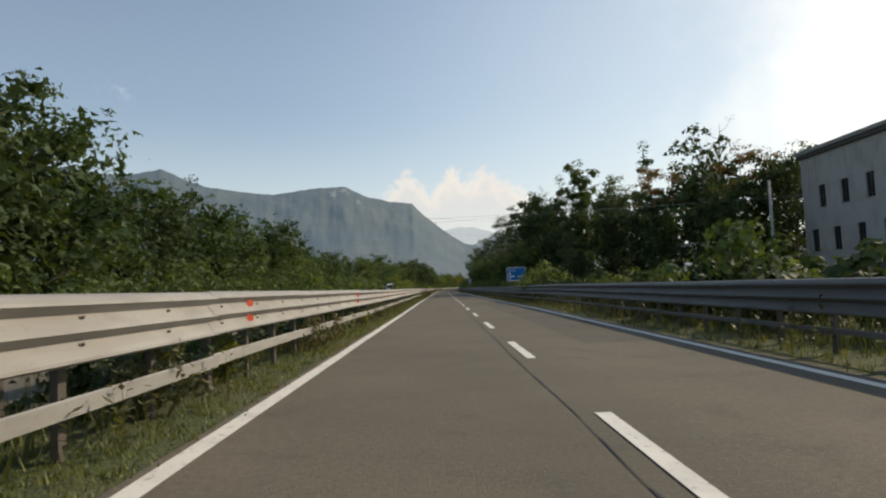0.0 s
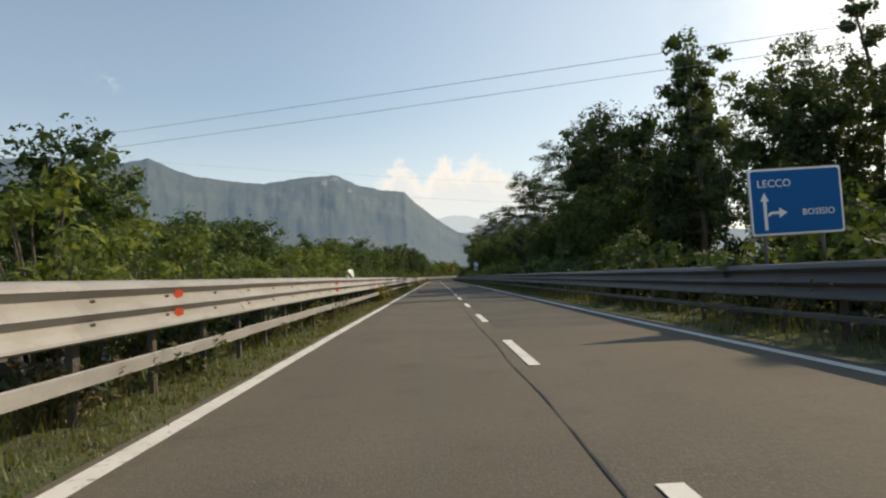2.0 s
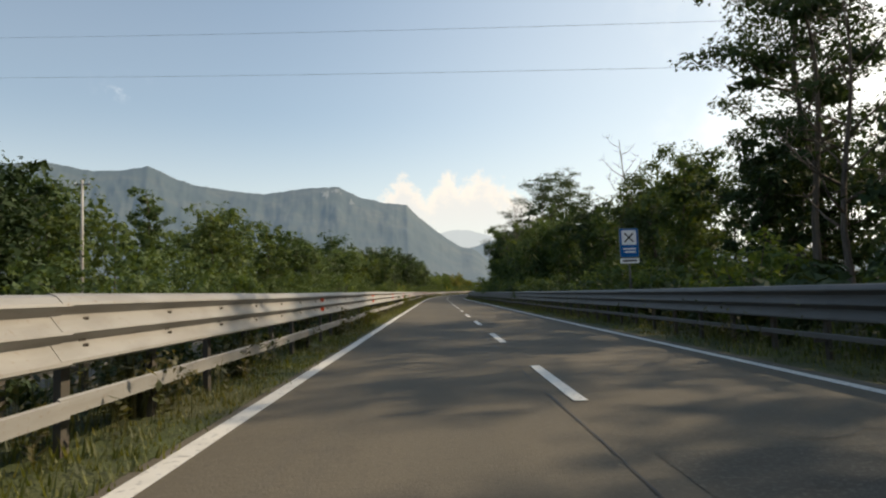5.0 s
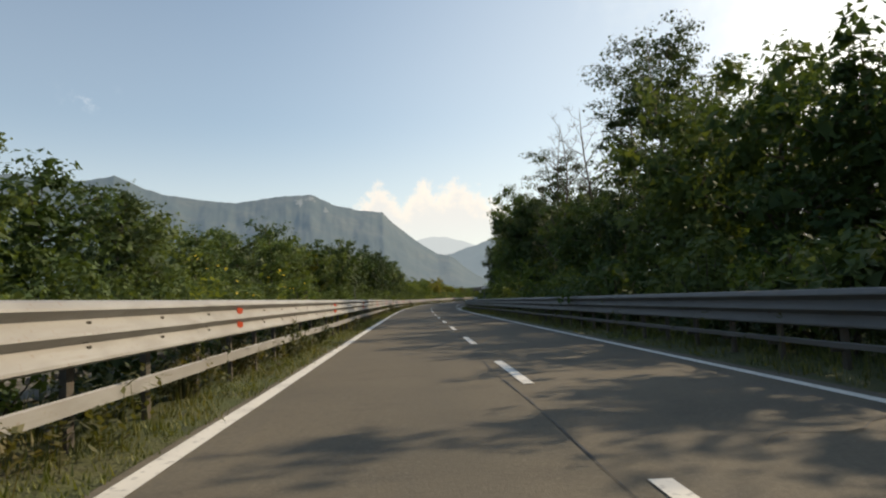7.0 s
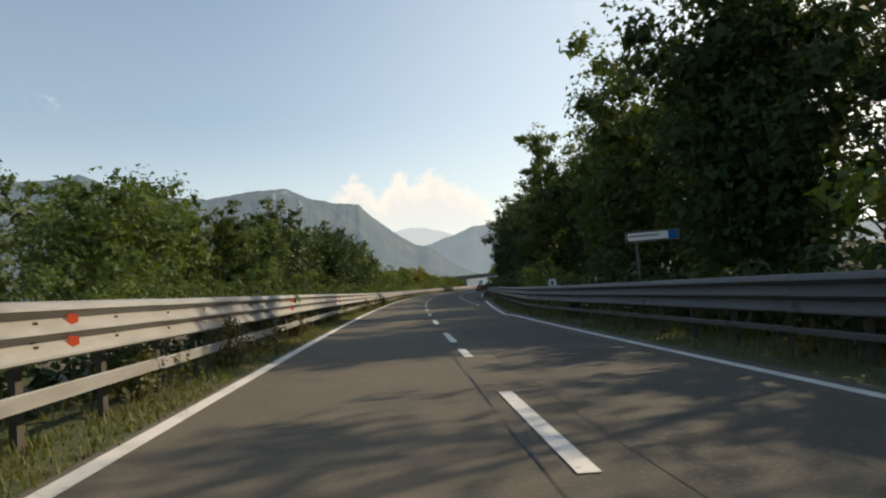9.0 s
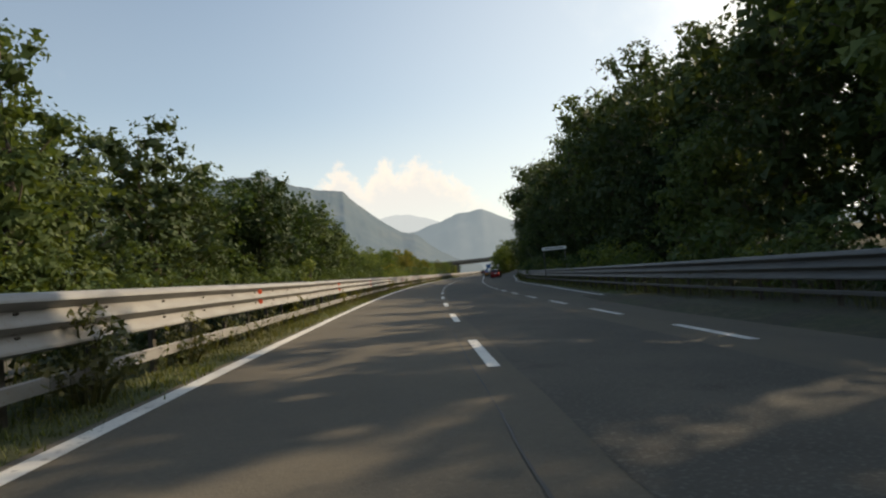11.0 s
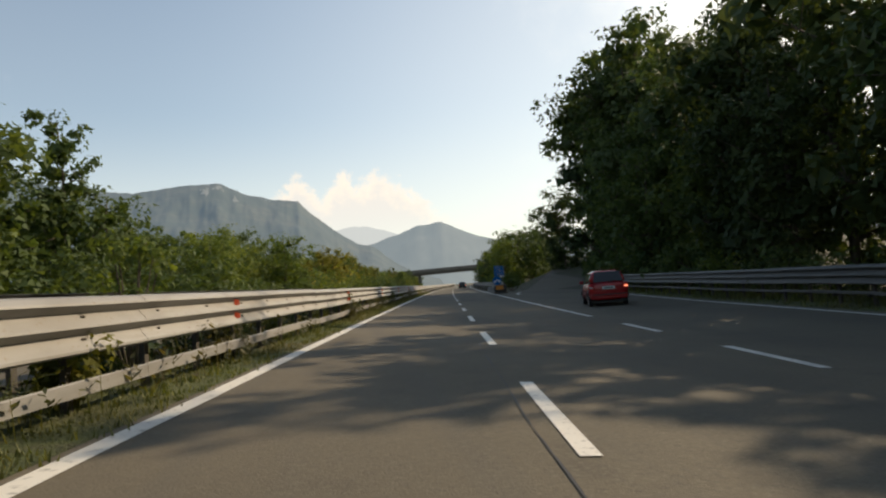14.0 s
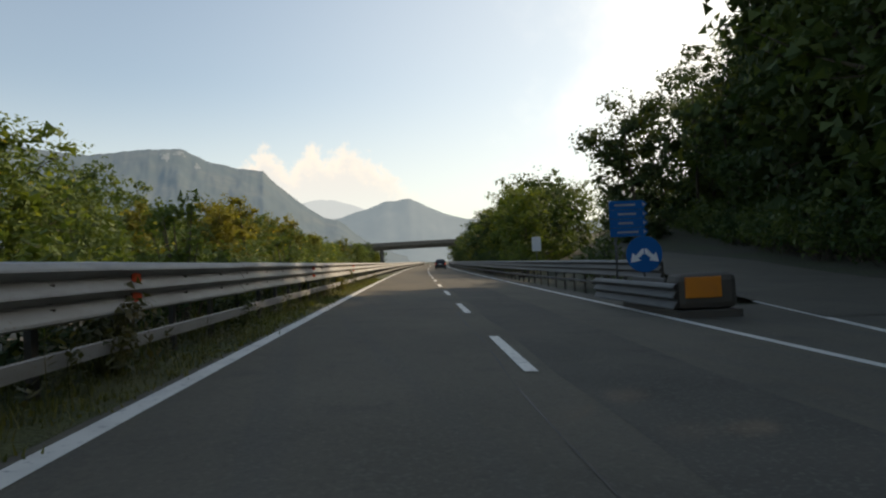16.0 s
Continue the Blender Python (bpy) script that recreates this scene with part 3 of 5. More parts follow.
def median_rise(s):
    """How far the median rail stands above or below its usual height over the carriageway."""
    return float(np.interp(s, (0, 60, 100, 130, 170, 215, 240, 290, 330, 375, 398, 412, 640), (0.105, 0.10, 0.13, 0.06, 0.09, 0.10, 0.06, -0.07, -0.09, -0.085, -0.05, 0.0, 0.0)))


def beam_profile(side, lift):
    front = [(side * p, z + lift) for p, z in WAVES]
    return front + [(side * (p - 0.006), z + lift) for p, z in reversed(WAVES)]


def post_mesh(side, lift):
    bm = bmesh.new()
    box(bm, -0.030, 0.030, -0.055, -0.050, -0.4, 1.08 + lift)
    box(bm, -0.030, -0.025, -0.050, 0.050, -0.4, 1.08 + lift)
    box(bm, 0.025, 0.030, -0.050, 0.050, -0.4, 1.08 + lift)
    box(bm, 0.030 if side > 0 else -0.16, 0.16 if side > 0 else -0.030, -0.04, 0.04, 0.78 + lift, 0.96 + lift)
    box(bm, 0.030 if side > 0 else -0.20, 0.20 if side > 0 else -0.030, -0.02, 0.02, 0.26, 0.36)
    return bm


def bolt_mesh(side):
    bm = bmesh.new()
    box(bm, *sorted((0.0, side * 0.010)), -0.036, 0.036, -0.012, 0.012, bevel=0.004)
    r = bmesh.ops.create_cone(bm, cap_ends=True, segments=6, radius1=0.015, radius2=0.012, depth=0.014)
    bmesh.ops.transform(bm, verts=r["verts"], matrix=Matrix.Translation((side * 0.014, 0, 0)) @ Matrix.Rotation(radians(90), 4, "Y"))
    me = bpy.data.meshes.new("bolt")
    bm.to_mesh(me)
    bm.free()
    me.materials.append(M["steel_dark"])
    return me


def reflector_mesh(side):
    bm = bmesh.new()
    v = [bm.verts.new((side * (0.008 if k > 3 else 0.0), y, z)) for k, (y, z) in enumerate(((-0.050, -0.056), (0.050, -0.036), (0.050, 0.036), (-0.050, 0.056)) * 2)]
    for q in ((0, 1, 2, 3), (7, 6, 5, 4), (0, 4, 5, 1), (1, 5, 6, 2), (2, 6, 7, 3), (3, 7, 4, 0)):
        bm.faces.new([v[i] for i in q])
    bmesh.ops.rotate(bm, verts=bm.verts, cent=(0, 0, 0), matrix=Matrix.Rotation(radians(-38 * side), 3, "Z"))
    bmesh.ops.recalc_face_normals(bm, faces=bm.faces)
    me = bpy.data.meshes.new("reflector")
    bm.to_mesh(me)
    bm.free()
    me.materials.append(M["reflector"])
    return me


def guard_rail(s0, s1, line, side, label, mat, lift=0.0, near=(0, 456), bolts=True, reflectors=None, seed=1, rise=lambda s: 0.0, deep=0.075):
    """Three-wave beam on posts with a flat lower rail; side +1 where the traffic runs to its right."""
    origin = at(s0, line(s0))
    rail = thing("guard_rail", Matrix.Translation(origin), label, "guard rail")
    rng = random.Random(seed)
    prof, low = beam_profile(side, lift), [(side * 0.06, 0.403 - deep), (side * 0.075, 0.390 - deep * 0.9), (side * 0.075, 0.390), (side * 0.06, 0.403), (side * 0.052, 0.393), (side * 0.052, 0.393 - deep * 0.9)]
    cut, bolt, refl = 4.5, bolt_mesh(side), reflector_mesh(side)
    n = int((s1 - s0) / cut)
    for i in range(n):
        a = s0 + cut * i
        j = rng.uniform(-0.006, 0.006)
        st = [(a + cut * k / 3 + (0.12 if k == 3 else 0), line(a + cut * k / 3) + side * 0.0025 * (i % 2), j + rise(a + cut * k / 3)) for k in range(4)]
        part("beam", mesh_of("beam", *sweep(prof, st, True, origin), mat), None, rail)
        st = [(q, d, z + j) for q, d, z in st]
        part("lower_rail", mesh_of("lower_rail", *sweep(low, st, True, origin), mat), None, rail)
        if bolts and near[0] <= a <= near[1]:
            for k in range(3):
                for z in (0.950, 0.750):
                    part("bolt", bolt, None, rail, place=Matrix.Translation(-origin) @ set_at(a + cut * k / 3 + 0.4, line(a) + side * 0.026, z + lift + rise(a)))
    post = part("post", post_mesh(side, lift), M["steel_dark"], rail, place=Matrix.Translation(-origin) @ set_at(s0 + 0.4, line(s0) - side * 0.15, rise(s0)))
    far = []
    for i in range(1, int((s1 - s0) / 1.5)):
        s = s0 + 0.4 + 1.5 * i
        m = Matrix.Translation(-origin) @ set_at(s, line(s) - side * 0.15, rise(s), rng.uniform(-3, 3))
        if near[0] <= s <= near[1]:
            part("post", post.data, None, rail, place=m)
        else:
            far.append(([tuple(m @ v.co) for v in post.data.vertices], [tuple(p.vertices) for p in post.data.polygons]))
    if far:
        part("distant_post", mesh_of("distant_post", *joined(far), M["steel_dark"]), None, rail, kind="stuff")
    for s in reflectors or ():
        for z in (0.970, 0.765):
            part("reflector", refl, None, rail, "orange reflector", place=Matrix.Translation(-origin) @ set_at(s, line(s) + side * 0.055, z + lift + rise(s)))
    return rail


guard_rail(-38, 640, lambda s: -0.80, 1, "weathered galvanised three-wave guard rail along the grassy median", M["zinc"], reflectors=[8.47 + 11.42 * k for k in range(21)] + [248.6 + 11.7 * k for k in range(17)], rise=median_rise, deep=0.138)
guard_rail(-38, 660, lambda s: -2.6, -1, "galvanised guard rail of the opposite carriageway along the median", M["zinc_shaded"], near=(0, 0), bolts=False, seed=5)
# outer rails turn their shaded side to the road, so they take the darkened steel
guard_rail(-38, 415, lambda s: max(7.5, (exit_edge(s) + 1.1) if s > 244 else 0), -1, "galvanised guard rail along the outer verge, shade darkened into its colour", M["zinc_shaded"], lift=-0.03, near=(10, 412), bolts=False, seed=2)
guard_rail(422, 675, lambda s: right_line(s) + 1.0 + 0.5 * ease(s, 446, 424), -1, "galvanised guard rail starting behind the exit nose, shade darkened into its colour", M["zinc_shaded"], lift=0.0, near=(422, 460), bolts=False, seed=3)


# ---- trees and undergrowth ----
def cards(rng, clumps, count, size, thin=0.5, shell=0.5, loose=0.45):
    """Vertices and faces of leaves that clothe clumps (x, y, z, radius, flatness), facing outwards and up."""
    c = np.array(clumps)
    w = c[:, 3] ** 2
    pick = c[rng.choice(len(c), count, p=w / w.sum())]
    way = rng.normal(size=(count, 3))
    way[:, 2] = np.where((way[:, 2] < -0.3) & (rng.random(count) < 0.5), -way[:, 2], way[:, 2])
    way /= np.linalg.norm(way, axis=1)[:, None]
    r = pick[:, 3] * (shell + (1 - shell) * rng.random(count) ** 0.6) * (0.86 + 0.30 * rng.random(count) ** 2)
    r = np.where(rng.random(count) < 0.07, r * 1.28, r)
    p = pick[:, :3] + way * r[:, None] * np.stack([np.ones(count), np.ones(count), pick[:, 4]], 1)
    n = way + np.array((0, 0, 0.40)) + rng.normal(size=(count, 3)) * loose
    n /= np.linalg.norm(n, axis=1)[:, None]
    a = np.cross(n, rng.normal(size=(count, 3)))
    a /= np.linalg.norm(a, axis=1)[:, None]
    b = np.cross(n, a)
    ln = size * (0.55 + 0.9 * rng.random(count) ** 1.5)[:, None]
    v = np.empty((count, 3, 3))
    skew = (rng.random(count) - 0.5)[:, None]
    v[:, 0] = p - a * ln * 0.55
    v[:, 1], v[:, 2] = p + a * ln * (0.35 + 0.3 * skew) + b * ln * thin * 0.62, p + a * ln * (0.35 - 0.3 * skew) - b * ln * thin * 0.62
    return [tuple(q) for q in v.reshape(-1, 3)], [(3 * i, 3 * i + 1, 3 * i + 2) for i in range(count)]


def tree(name, seed, height, spread, leaf, shape, count, size, label, base=0.25):
    """A tree: a tapered trunk with limbs and a crown of many leaves in uneven clumps."""
    rng, py = np.random.default_rng(seed), random.Random(seed)
    t = thing(name, Matrix.Translation((0, -500, -60)), label, "tree", "roadside trees")
    r0 = (0.014 * height + 0.05) * (0.62 if shape in ("bare", "open") else 1.0)
    lean = (py.uniform(-0.05, 0.05), py.uniform(-0.05, 0.05))
    spine = [Vector((lean[0] * z + 0.25 * math.sin(z * 0.5 + seed), lean[1] * z + 0.25 * math.cos(z * 0.43 + seed) - 0.25, z)) for z in np.linspace(-0.4, height * 0.93, 9)]
    pieces = [tube(spine, [r0 * (1 - 0.9 * i / 8) * (1.5 if i == 0 else 1) for i in range(9)], 7)]
    clumps, dense = [], []
    flatness = 0.36 if shape == "open" else 0.75
    limbs = {"broad": 15, "slim": 15, "cone": 22, "open": 17, "bare": 20}[shape]
    for i in range(limbs):
        f = base + (0.95 - base) * (i + py.random() * 0.8) / limbs
        k = min(int(f * 8), 7)
        start = spine[k].lerp(spine[k + 1], f * 8 - k) if f * 8 - k < 1 else spine[k + 1]
        u = (f - base) / (1 - base)
        reach = {"broad": spread * math.sqrt(max(0.12, 1 - (1.5 * u - 0.62) ** 2)), "slim": spread * (0.95 - 0.55 * u), "cone": spread * (1.02 - 0.9 * u), "open": spread * math.sqrt(max(0.2, 1 - (1.6 * u - 0.9) ** 2)), "bare": spread * (1 - 0.5 * u)}[shape]
        reach *= py.uniform(0.7, 1.15)
        ang = i * 2.4 + py.uniform(-0.5, 0.5)
        up = {"broad": 0.45, "slim": 0.9, "cone": -0.05, "open": 0.7, "bare": 1.0}[shape] * reach * py.uniform(0.6, 1.2)
        tip = start + Vector((math.cos(ang) * reach, math.sin(ang) * reach, up))
        mid = start.lerp(tip, 0.5) + Vector((py.uniform(-0.3, 0.3), py.uniform(-0.3, 0.3), -0.12 * reach))
        rl = r0 * (1 - f) * 0.55 + 0.018
        pieces.append(tube([start, mid, tip], [rl, rl * 0.6, rl * 0.2], 4))
        for _ in range(3 if shape != "bare" else 6):
            q = mid.lerp(tip, py.random())
            e = q + Vector((py.uniform(-1, 1), py.uniform(-1, 1), py.uniform(0.1, 1.0))) * reach * 0.4
            if size < 0.33:
                pieces.append(tube([q, e], [rl * 0.4, 0.008], 3))
            clumps.append((*e, reach * py.uniform(0.16, 0.30) + 0.22, flatness))
        clumps.append((*tip, reach * py.uniform(0.22, 0.40) + 0.25, flatness))
        clumps.append((*mid, reach * py.uniform(0.28, 0.42) + 0.2, flatness))
        dense += clumps[-2:] if shape != "open" else clumps[-1:] * (i % 2)
    if shape in ("broad", "slim"):
        for k in range(14):
            f = base * 0.6 + (0.9 - base * 0.6) * (k + 0.5) / 14
            q = spine[0].lerp(spine[-1], f)
            w = spread * (math.sqrt(max(0.15, 1 - (1.6 * f - 0.75) ** 2)) if shape == "broad" else 0.9 - 0.5 * f)
            a = k * 2.4
            clumps.append((q.x + math.cos(a) * w * 0.35, q.y + math.sin(a) * w * 0.35, q.z, w * 0.62, 0.8))
            dense.append(clumps[-1])
    if shape == "bare":
        part("trunk", mesh_of("trunk", *pieces[0], M["bark"], True), None, t)
        part("bough", mesh_of("bough", *joined(pieces[1:]), M["bark"], True), None, t)
    else:
        part("trunk", mesh_of("trunk", *joined(pieces), M["bark"], True), None, t)
        top = spine[-1]
        clumps += [(top.x, top.y, height * 0.93, spread * 0.22 + 0.2, 1.3), (top.x, top.y, height * 0.82, spread * 0.34, 1.0)]
        leaves = cards(rng, clumps, count, size, 0.62, 0.55 if shape != "open" else 0.30, 0.6)
        inner = cards(rng, [(x, y, z, r * 0.62, k) for x, y, z, r, k in dense], int(count * (0.25 if shape != "open" else 0.06)), size * 2.0, 0.75, 0.1, 0.8)
        part("crown", mesh_of("crown", *joined([leaves, inner]), M[leaf]), None, t)
    return t


def bush(name, seed, height, spread, leaf, count, size, label, category="bush", group="verge bushes"):
    rng, py = np.random.default_rng(seed), random.Random(seed)
    b = thing(name, Matrix.Translation((0, -500, -60)), label, category, group)
    pieces, clumps = [], []
    for i in range(11):
        ang, f = i * 2.4, py.uniform(0.15, 1.0)
        tip = Vector((math.cos(ang) * spread * f, math.sin(ang) * spread * f, height * (1.05 - 0.55 * f * f) * py.uniform(0.75, 1.0)))
        pieces.append(tube([Vector((tip.x * 0.15, tip.y * 0.15, -0.15)), tip * 0.55, tip], [0.035, 0.022, 0.006], 5))
        clumps.append((*tip, 0.26 * spread + 0.08, 0.9))
        clumps.append((*(tip * 0.6), 0.32 * spread, 0.9))
    leaves = cards(rng, clumps, count, size, 0.55, 0.25)
    if category == "weeds":
        part("foliage", mesh_of("foliage", *joined(pieces + [leaves]), M[leaf]), None, b)
    else:
        part("stem", mesh_of("stem", *joined(pieces), M["bark"]), None, b)
        part("foliage", mesh_of("foliage", *leaves, M[leaf]), None, b)
    return b


KINDS = {
    "oak": tree("tree", 11, 15.0, 3.5, "leaf", "broad", 5000, 0.305, "tall broad-leaved tree with a dense green crown", 0.16),
    "locust": tree("tree", 12, 17.0, 2.9, "leaf_dark", "open", 5200, 0.20, "tall locust tree with an open feathery crown", 0.30),
    "ash": tree("tree", 13, 16.0, 3.0, "leaf", "slim", 4900, 0.305, "upright ash tree with a green crown", 0.14),
    "dark": tree("tree", 14, 14.0, 3.4, "leaf_dark", "broad", 5000, 0.305, "dense dark green roadside tree", 0.10),
    "low": tree("tree", 15, 9.0, 2.9, "leaf", "broad", 4500, 0.25, "low bushy green tree at the wood's edge", 0.05),
    "gold": tree("tree", 16, 10.0, 2.6, "leaf_yellow", "slim", 4000, 0.24, "small tree with yellowing leaves", 0.06),
    "rust": tree("tree", 17, 13.0, 2.7, "leaf_brown", "open", 4600, 0.24, "tree with thinning rusty leaves", 0.15),
    # yellow-green tree given the brighter leaf colour in place of sunlight on it
    "sun_bright": tree("tree", 24, 10.0, 3.3, "leaf_bright", "broad", 4600, 0.24, "rounded yellow-green tree, sunlight put into its bright leaf colour", 0.04),
    "bare": tree("tree", 18, 15.5, 2.6, "leaf", "bare", 0, 0.3, "bare leafless tree with pale twigs", 0.25),
    "spruce": tree("tree", 19, 15.0, 2.6, "leaf_dark", "cone", 4600, 0.25, "dark conifer with a pointed top", 0.06),
    "far_oak": tree("tree", 21, 14.0, 4.2, "leaf", "broad", 2700, 0.42, "green broad-leaved tree in the wood behind", 0.06),
    "far_dark": tree("tree", 22, 14.0, 4.0, "leaf_dark", "broad", 2700, 0.42, "dark green tree in the wood behind", 0.05),
    "far_slim": tree("tree", 23, 16.0, 3.2, "leaf", "slim", 2700, 0.40, "upright green tree in the wood behind", 0.08),
}
HEIGHT = {"oak": 15, "locust": 17, "ash": 16, "dark": 14, "low": 9, "gold": 10, "sun_bright": 10, "rust": 13, "bare": 15.5, "spruce": 15, "far_oak": 14, "far_dark": 14, "far_slim": 16}
USED = set()


def plant(kind, s, d, height, turn, lift=0.0, wide=1.0):
    k = height / HEIGHT[kind]
    m = Matrix.LocRotScale(at(s, d, lift - 0.1), Euler((0, 0, radians(turn))), Vector((k * wide, k * wide, k)))
    if kind in USED:
        return copy_thing(KINDS[kind], m @ Matrix.Diagonal((*[1 / q for q in KINDS[kind].scale], 1)))
    USED.add(kind)
    KINDS[kind].matrix_basis = m
    return KINDS[kind]


def woods(s0, s1, step, d0, d1, heights, kinds, seed, lift=0.0, skip=lambda s, d: False, wide=1.0):
    rng = random.Random(seed)
    s = s0
    while s < s1:
        d, h = rng.uniform(d0, d1), float(np.interp(s, *heights)) * rng.uniform(0.80, 1.10)
        q = s + rng.uniform(-0.35, 0.35) * step
        kind, turn = rng.choice(kinds), rng.uniform(0, 360)
        if not skip(q, d):
            plant(kind, q, d, h, turn, lift, wide)
        s += step
    return


def deep_woods(name, rows, leaf, label, seed):
    """The wood behind the first trees, too deep to count: rows of (s0, s1, step, d0, d1, heights, lift)."""
    rng = np.random.default_rng(seed)
    clumps, trunks = [], []
    for s0, s1, step, d0, d1, heights, lift in rows:
        s = s0
        while s < s1:
            d, h = rng.uniform(d0, d1), float(np.interp(s, *heights)) * rng.uniform(0.8, 1.08)
            q = s + rng.uniform(-0.3, 0.3) * step
            if not (q > 410 and ramp_inner(q) - 3.5 < d < exit_edge(q) + 3.0):
                foot = at(q, d, lift - 0.3)
                trunks.append(tube([foot, foot + Vector((0.2, 0.1, h * 0.5)), foot + Vector((0, 0, h * 0.92))], [0.011 * h, 0.008 * h, 0.02], 6))
                w = h * rng.uniform(0.24, 0.32)
                for k in range(26):
                    f = 0.10 + 0.84 * (k + rng.random()) / 26
                    a, r = k * 2.4 + rng.random(), w * math.sqrt(max(0.06, 1 - (1.65 * f - 0.72) ** 2)) * rng.uniform(0.45, 0.95)
                    clumps.append((foot.x + math.cos(a) * r, foot.y + math.sin(a) * r, foot.z + f * h, w * rng.uniform(0.22, 0.38), 0.8))
            s += step
    ob = thing(name, Matrix(), label, "trees", kind="stuff")
    part("trunk", mesh_of("trunk", *joined(trunks), M["bark"], True), None, ob)
    part("crown", mesh_of("crown", *cards(rng, clumps, len(clumps) * 46, 0.59, 0.68, 0.35, 0.6), M[leaf]), None, ob)
    return ob


# the single trees that stand out
plant("spruce", 85.7, 18.6, 16.4, 20, 0, 0.9)
plant("spruce", 88.5, 32, 20.3, 70, 1.0)
plant("ash", 99.0, 24.5, 20.8, 110, 0.3, 1.05)
plant("bare", 112, 21.4, 19.5, 0, 0.3)
plant("rust", 77.5, 31, 15.0, 140, 1.0)
plant("rust", 70, 36, 15.0, 10, 1.2)
plant("bare", 84, 40, 22.0, 210, 1.5)
plant("ash", 114, 19.0, 18.5, 300)
plant("locust", 107.5, 18.5, 17.0, 30)
plant("dark", 66, 37, 14.0, 60, 0.8)
plant("dark", 70.5, 42, 15.5, 160, 0.8)
plant("low", 64.5, 33, 10.5, 200, 0.8)
plant("dark", 74.5, 34, 14.5, 250, 0.8)
plant("dark", 80.5, 37, 16.0, 20, 0.8)
plant("oak", 92, 27, 16.0, 120, 0.6)
plant("dark", 76.5, 27.0, 11.5, 75, 0.6)
plant("dark", 83.5, 25.5, 12.5, 190, 0.6)
plant("low", 71, 27.5, 9.0, 310, 0.6)
plant("dark", 64, 30.5, 10.0, 20, 0.8)
plant("dark", 130.5, 19.5, 9.5, 80)
plant("locust", 207, 17.0, 18.0, 40)
plant("locust", 213.5, 17.5, 18.0, 140)
plant("locust", 143.5, 16.5, 17.0, 75)
plant("bare", 141, 16.0, 13.5, 100)
plant("bare", 167, 16.5, 13.5, 40)
plant("bare", 223, 14.6, 17.0, 130)
plant("bare", 228, 16.0, 18.0, 260)
plant("bare", 217, 15.6, 16.5, 20)
plant("locust", 216.0, 21.5, 20.5, 45, 0, 0.9)
plant("locust", 222.0, 23.0, 20.0, 150)
plant("locust", 230.8, 15.4, 16.1, 110)
plant("oak", 241, 14.9, 14.2, 10)
plant("ash", 286, 16.7, 18.6, 30)
plant("dark", 254.0, 18.5, 11.5, 70)
plant("dark", 259.5, 21.5, 13.0, 160)
plant("oak", 266.0, 24.5, 14.0, 280)
plant("spruce", 71.3, -26.6, 15.8, 15)
plant("spruce", 78, -31, 15.0, 95)
plant("oak", 34, -22, 14.0, 200)
plant("gold", 302.5, -24.5, 14.1, 60)
plant("far_oak", 298.7, -31.5, 19.8, 80)
plant("far_slim", 300, -16.8, 15.0, 10)
plant("far_oak", 383, -22.3, 15.9, 130)
plant("far_slim", 365, -24.5, 19.4, 170)
plant("far_dark", 347, -20.0, 15.8, 40, 0, 1.1)
plant("far_dark", 354.5, -21.0, 16.6, 200, 0, 1.1)
plant("far_oak", 361.5, -20.0, 15.8, 290, 0, 1.1)
plant("far_dark", 370, -20.5, 15.4, 110, 0, 1.1)
plant("gold", 495.6, -24.9, 12.0, 250)
plant("gold", 503, -21.0, 10.0, 20)
plant("gold", 570, -33.0, 15.2, 120)
plant("far_oak", 490, -42.6, 17.8, 40)
plant("dark", 464, 22.6, 16.8, 40)

BANK_R = ((60, 79, 86, 92, 98, 104, 112, 119, 130, 144, 147, 154, 165, 178, 186, 196, 203, 210, 222, 228, 236, 246, 254, 259, 264, 270, 282, 290, 318, 325, 345, 356, 366, 379, 384, 400, 407, 414, 442, 468, 540, 660), (5, 7, 10, 13, 14.5, 16, 16.5, 16.5, 17, 15, 9.5, 9, 9.5, 9.5, 12, 14, 11, 8.5, 9, 10, 11.5, 13.5, 14, 11.8, 12.4, 13.5, 16, 14, 15, 19, 18.5, 17, 16, 16, 19, 19, 16, 26, 26, 17.5, 15, 14))
BANK_L = ((10, 34, 40, 46, 55, 75, 92, 98, 125, 165, 180, 194, 215, 233, 246, 270, 293, 322, 345, 360, 378, 390, 396, 410, 490, 560, 660), (12, 14, 10, 11, 12.4, 11.8, 12, 9.4, 10.2, 10.6, 11.6, 12.6, 11.2, 10.2, 12.2, 14, 13, 16.5, 15.5, 16.5, 13, 13.5, 10.2, 9.3, 9.5, 10, 10))
ramp_free = lambda s, d: s > 410 and ramp_inner(s) - 3.5 < d < exit_edge(s) + 3.0
woods(66, 113, 5.6, 17.6, 20.6, BANK_R, ("ash", "dark", "oak", "locust"), 31)
woods(113, 147, 4.4, 17.0, 20.0, ((110, 150), (8.0, 8.6)), ("low", "dark", "low"), 49)
woods(148, 186, 5.0, 14.6, 17.6, BANK_R, ("oak", "dark", "low", "dark"), 30)
plant("low", 119, 14.6, 7.4, 20)
plant("low", 124, 15.2, 6.8, 140)
plant("locust", 119, 18.0, 17.5, 260)
plant("locust", 147.5, 19.0, 18.5, 300, 0, 1.15)
plant("locust", 151.5, 20.5, 18.0, 60, 0, 1.1)
plant("locust", 142.5, 24.5, 20.0, 170, 0, 1.15)
plant("locust", 139.0, 27.0, 20.0, 30, 0, 1.15)
plant("low", 92, 15.0, 7.5, 50)
plant("low", 97.5, 14.6, 8.0, 170)
plant("far_oak", 86, -20.5, 12.4, 30)
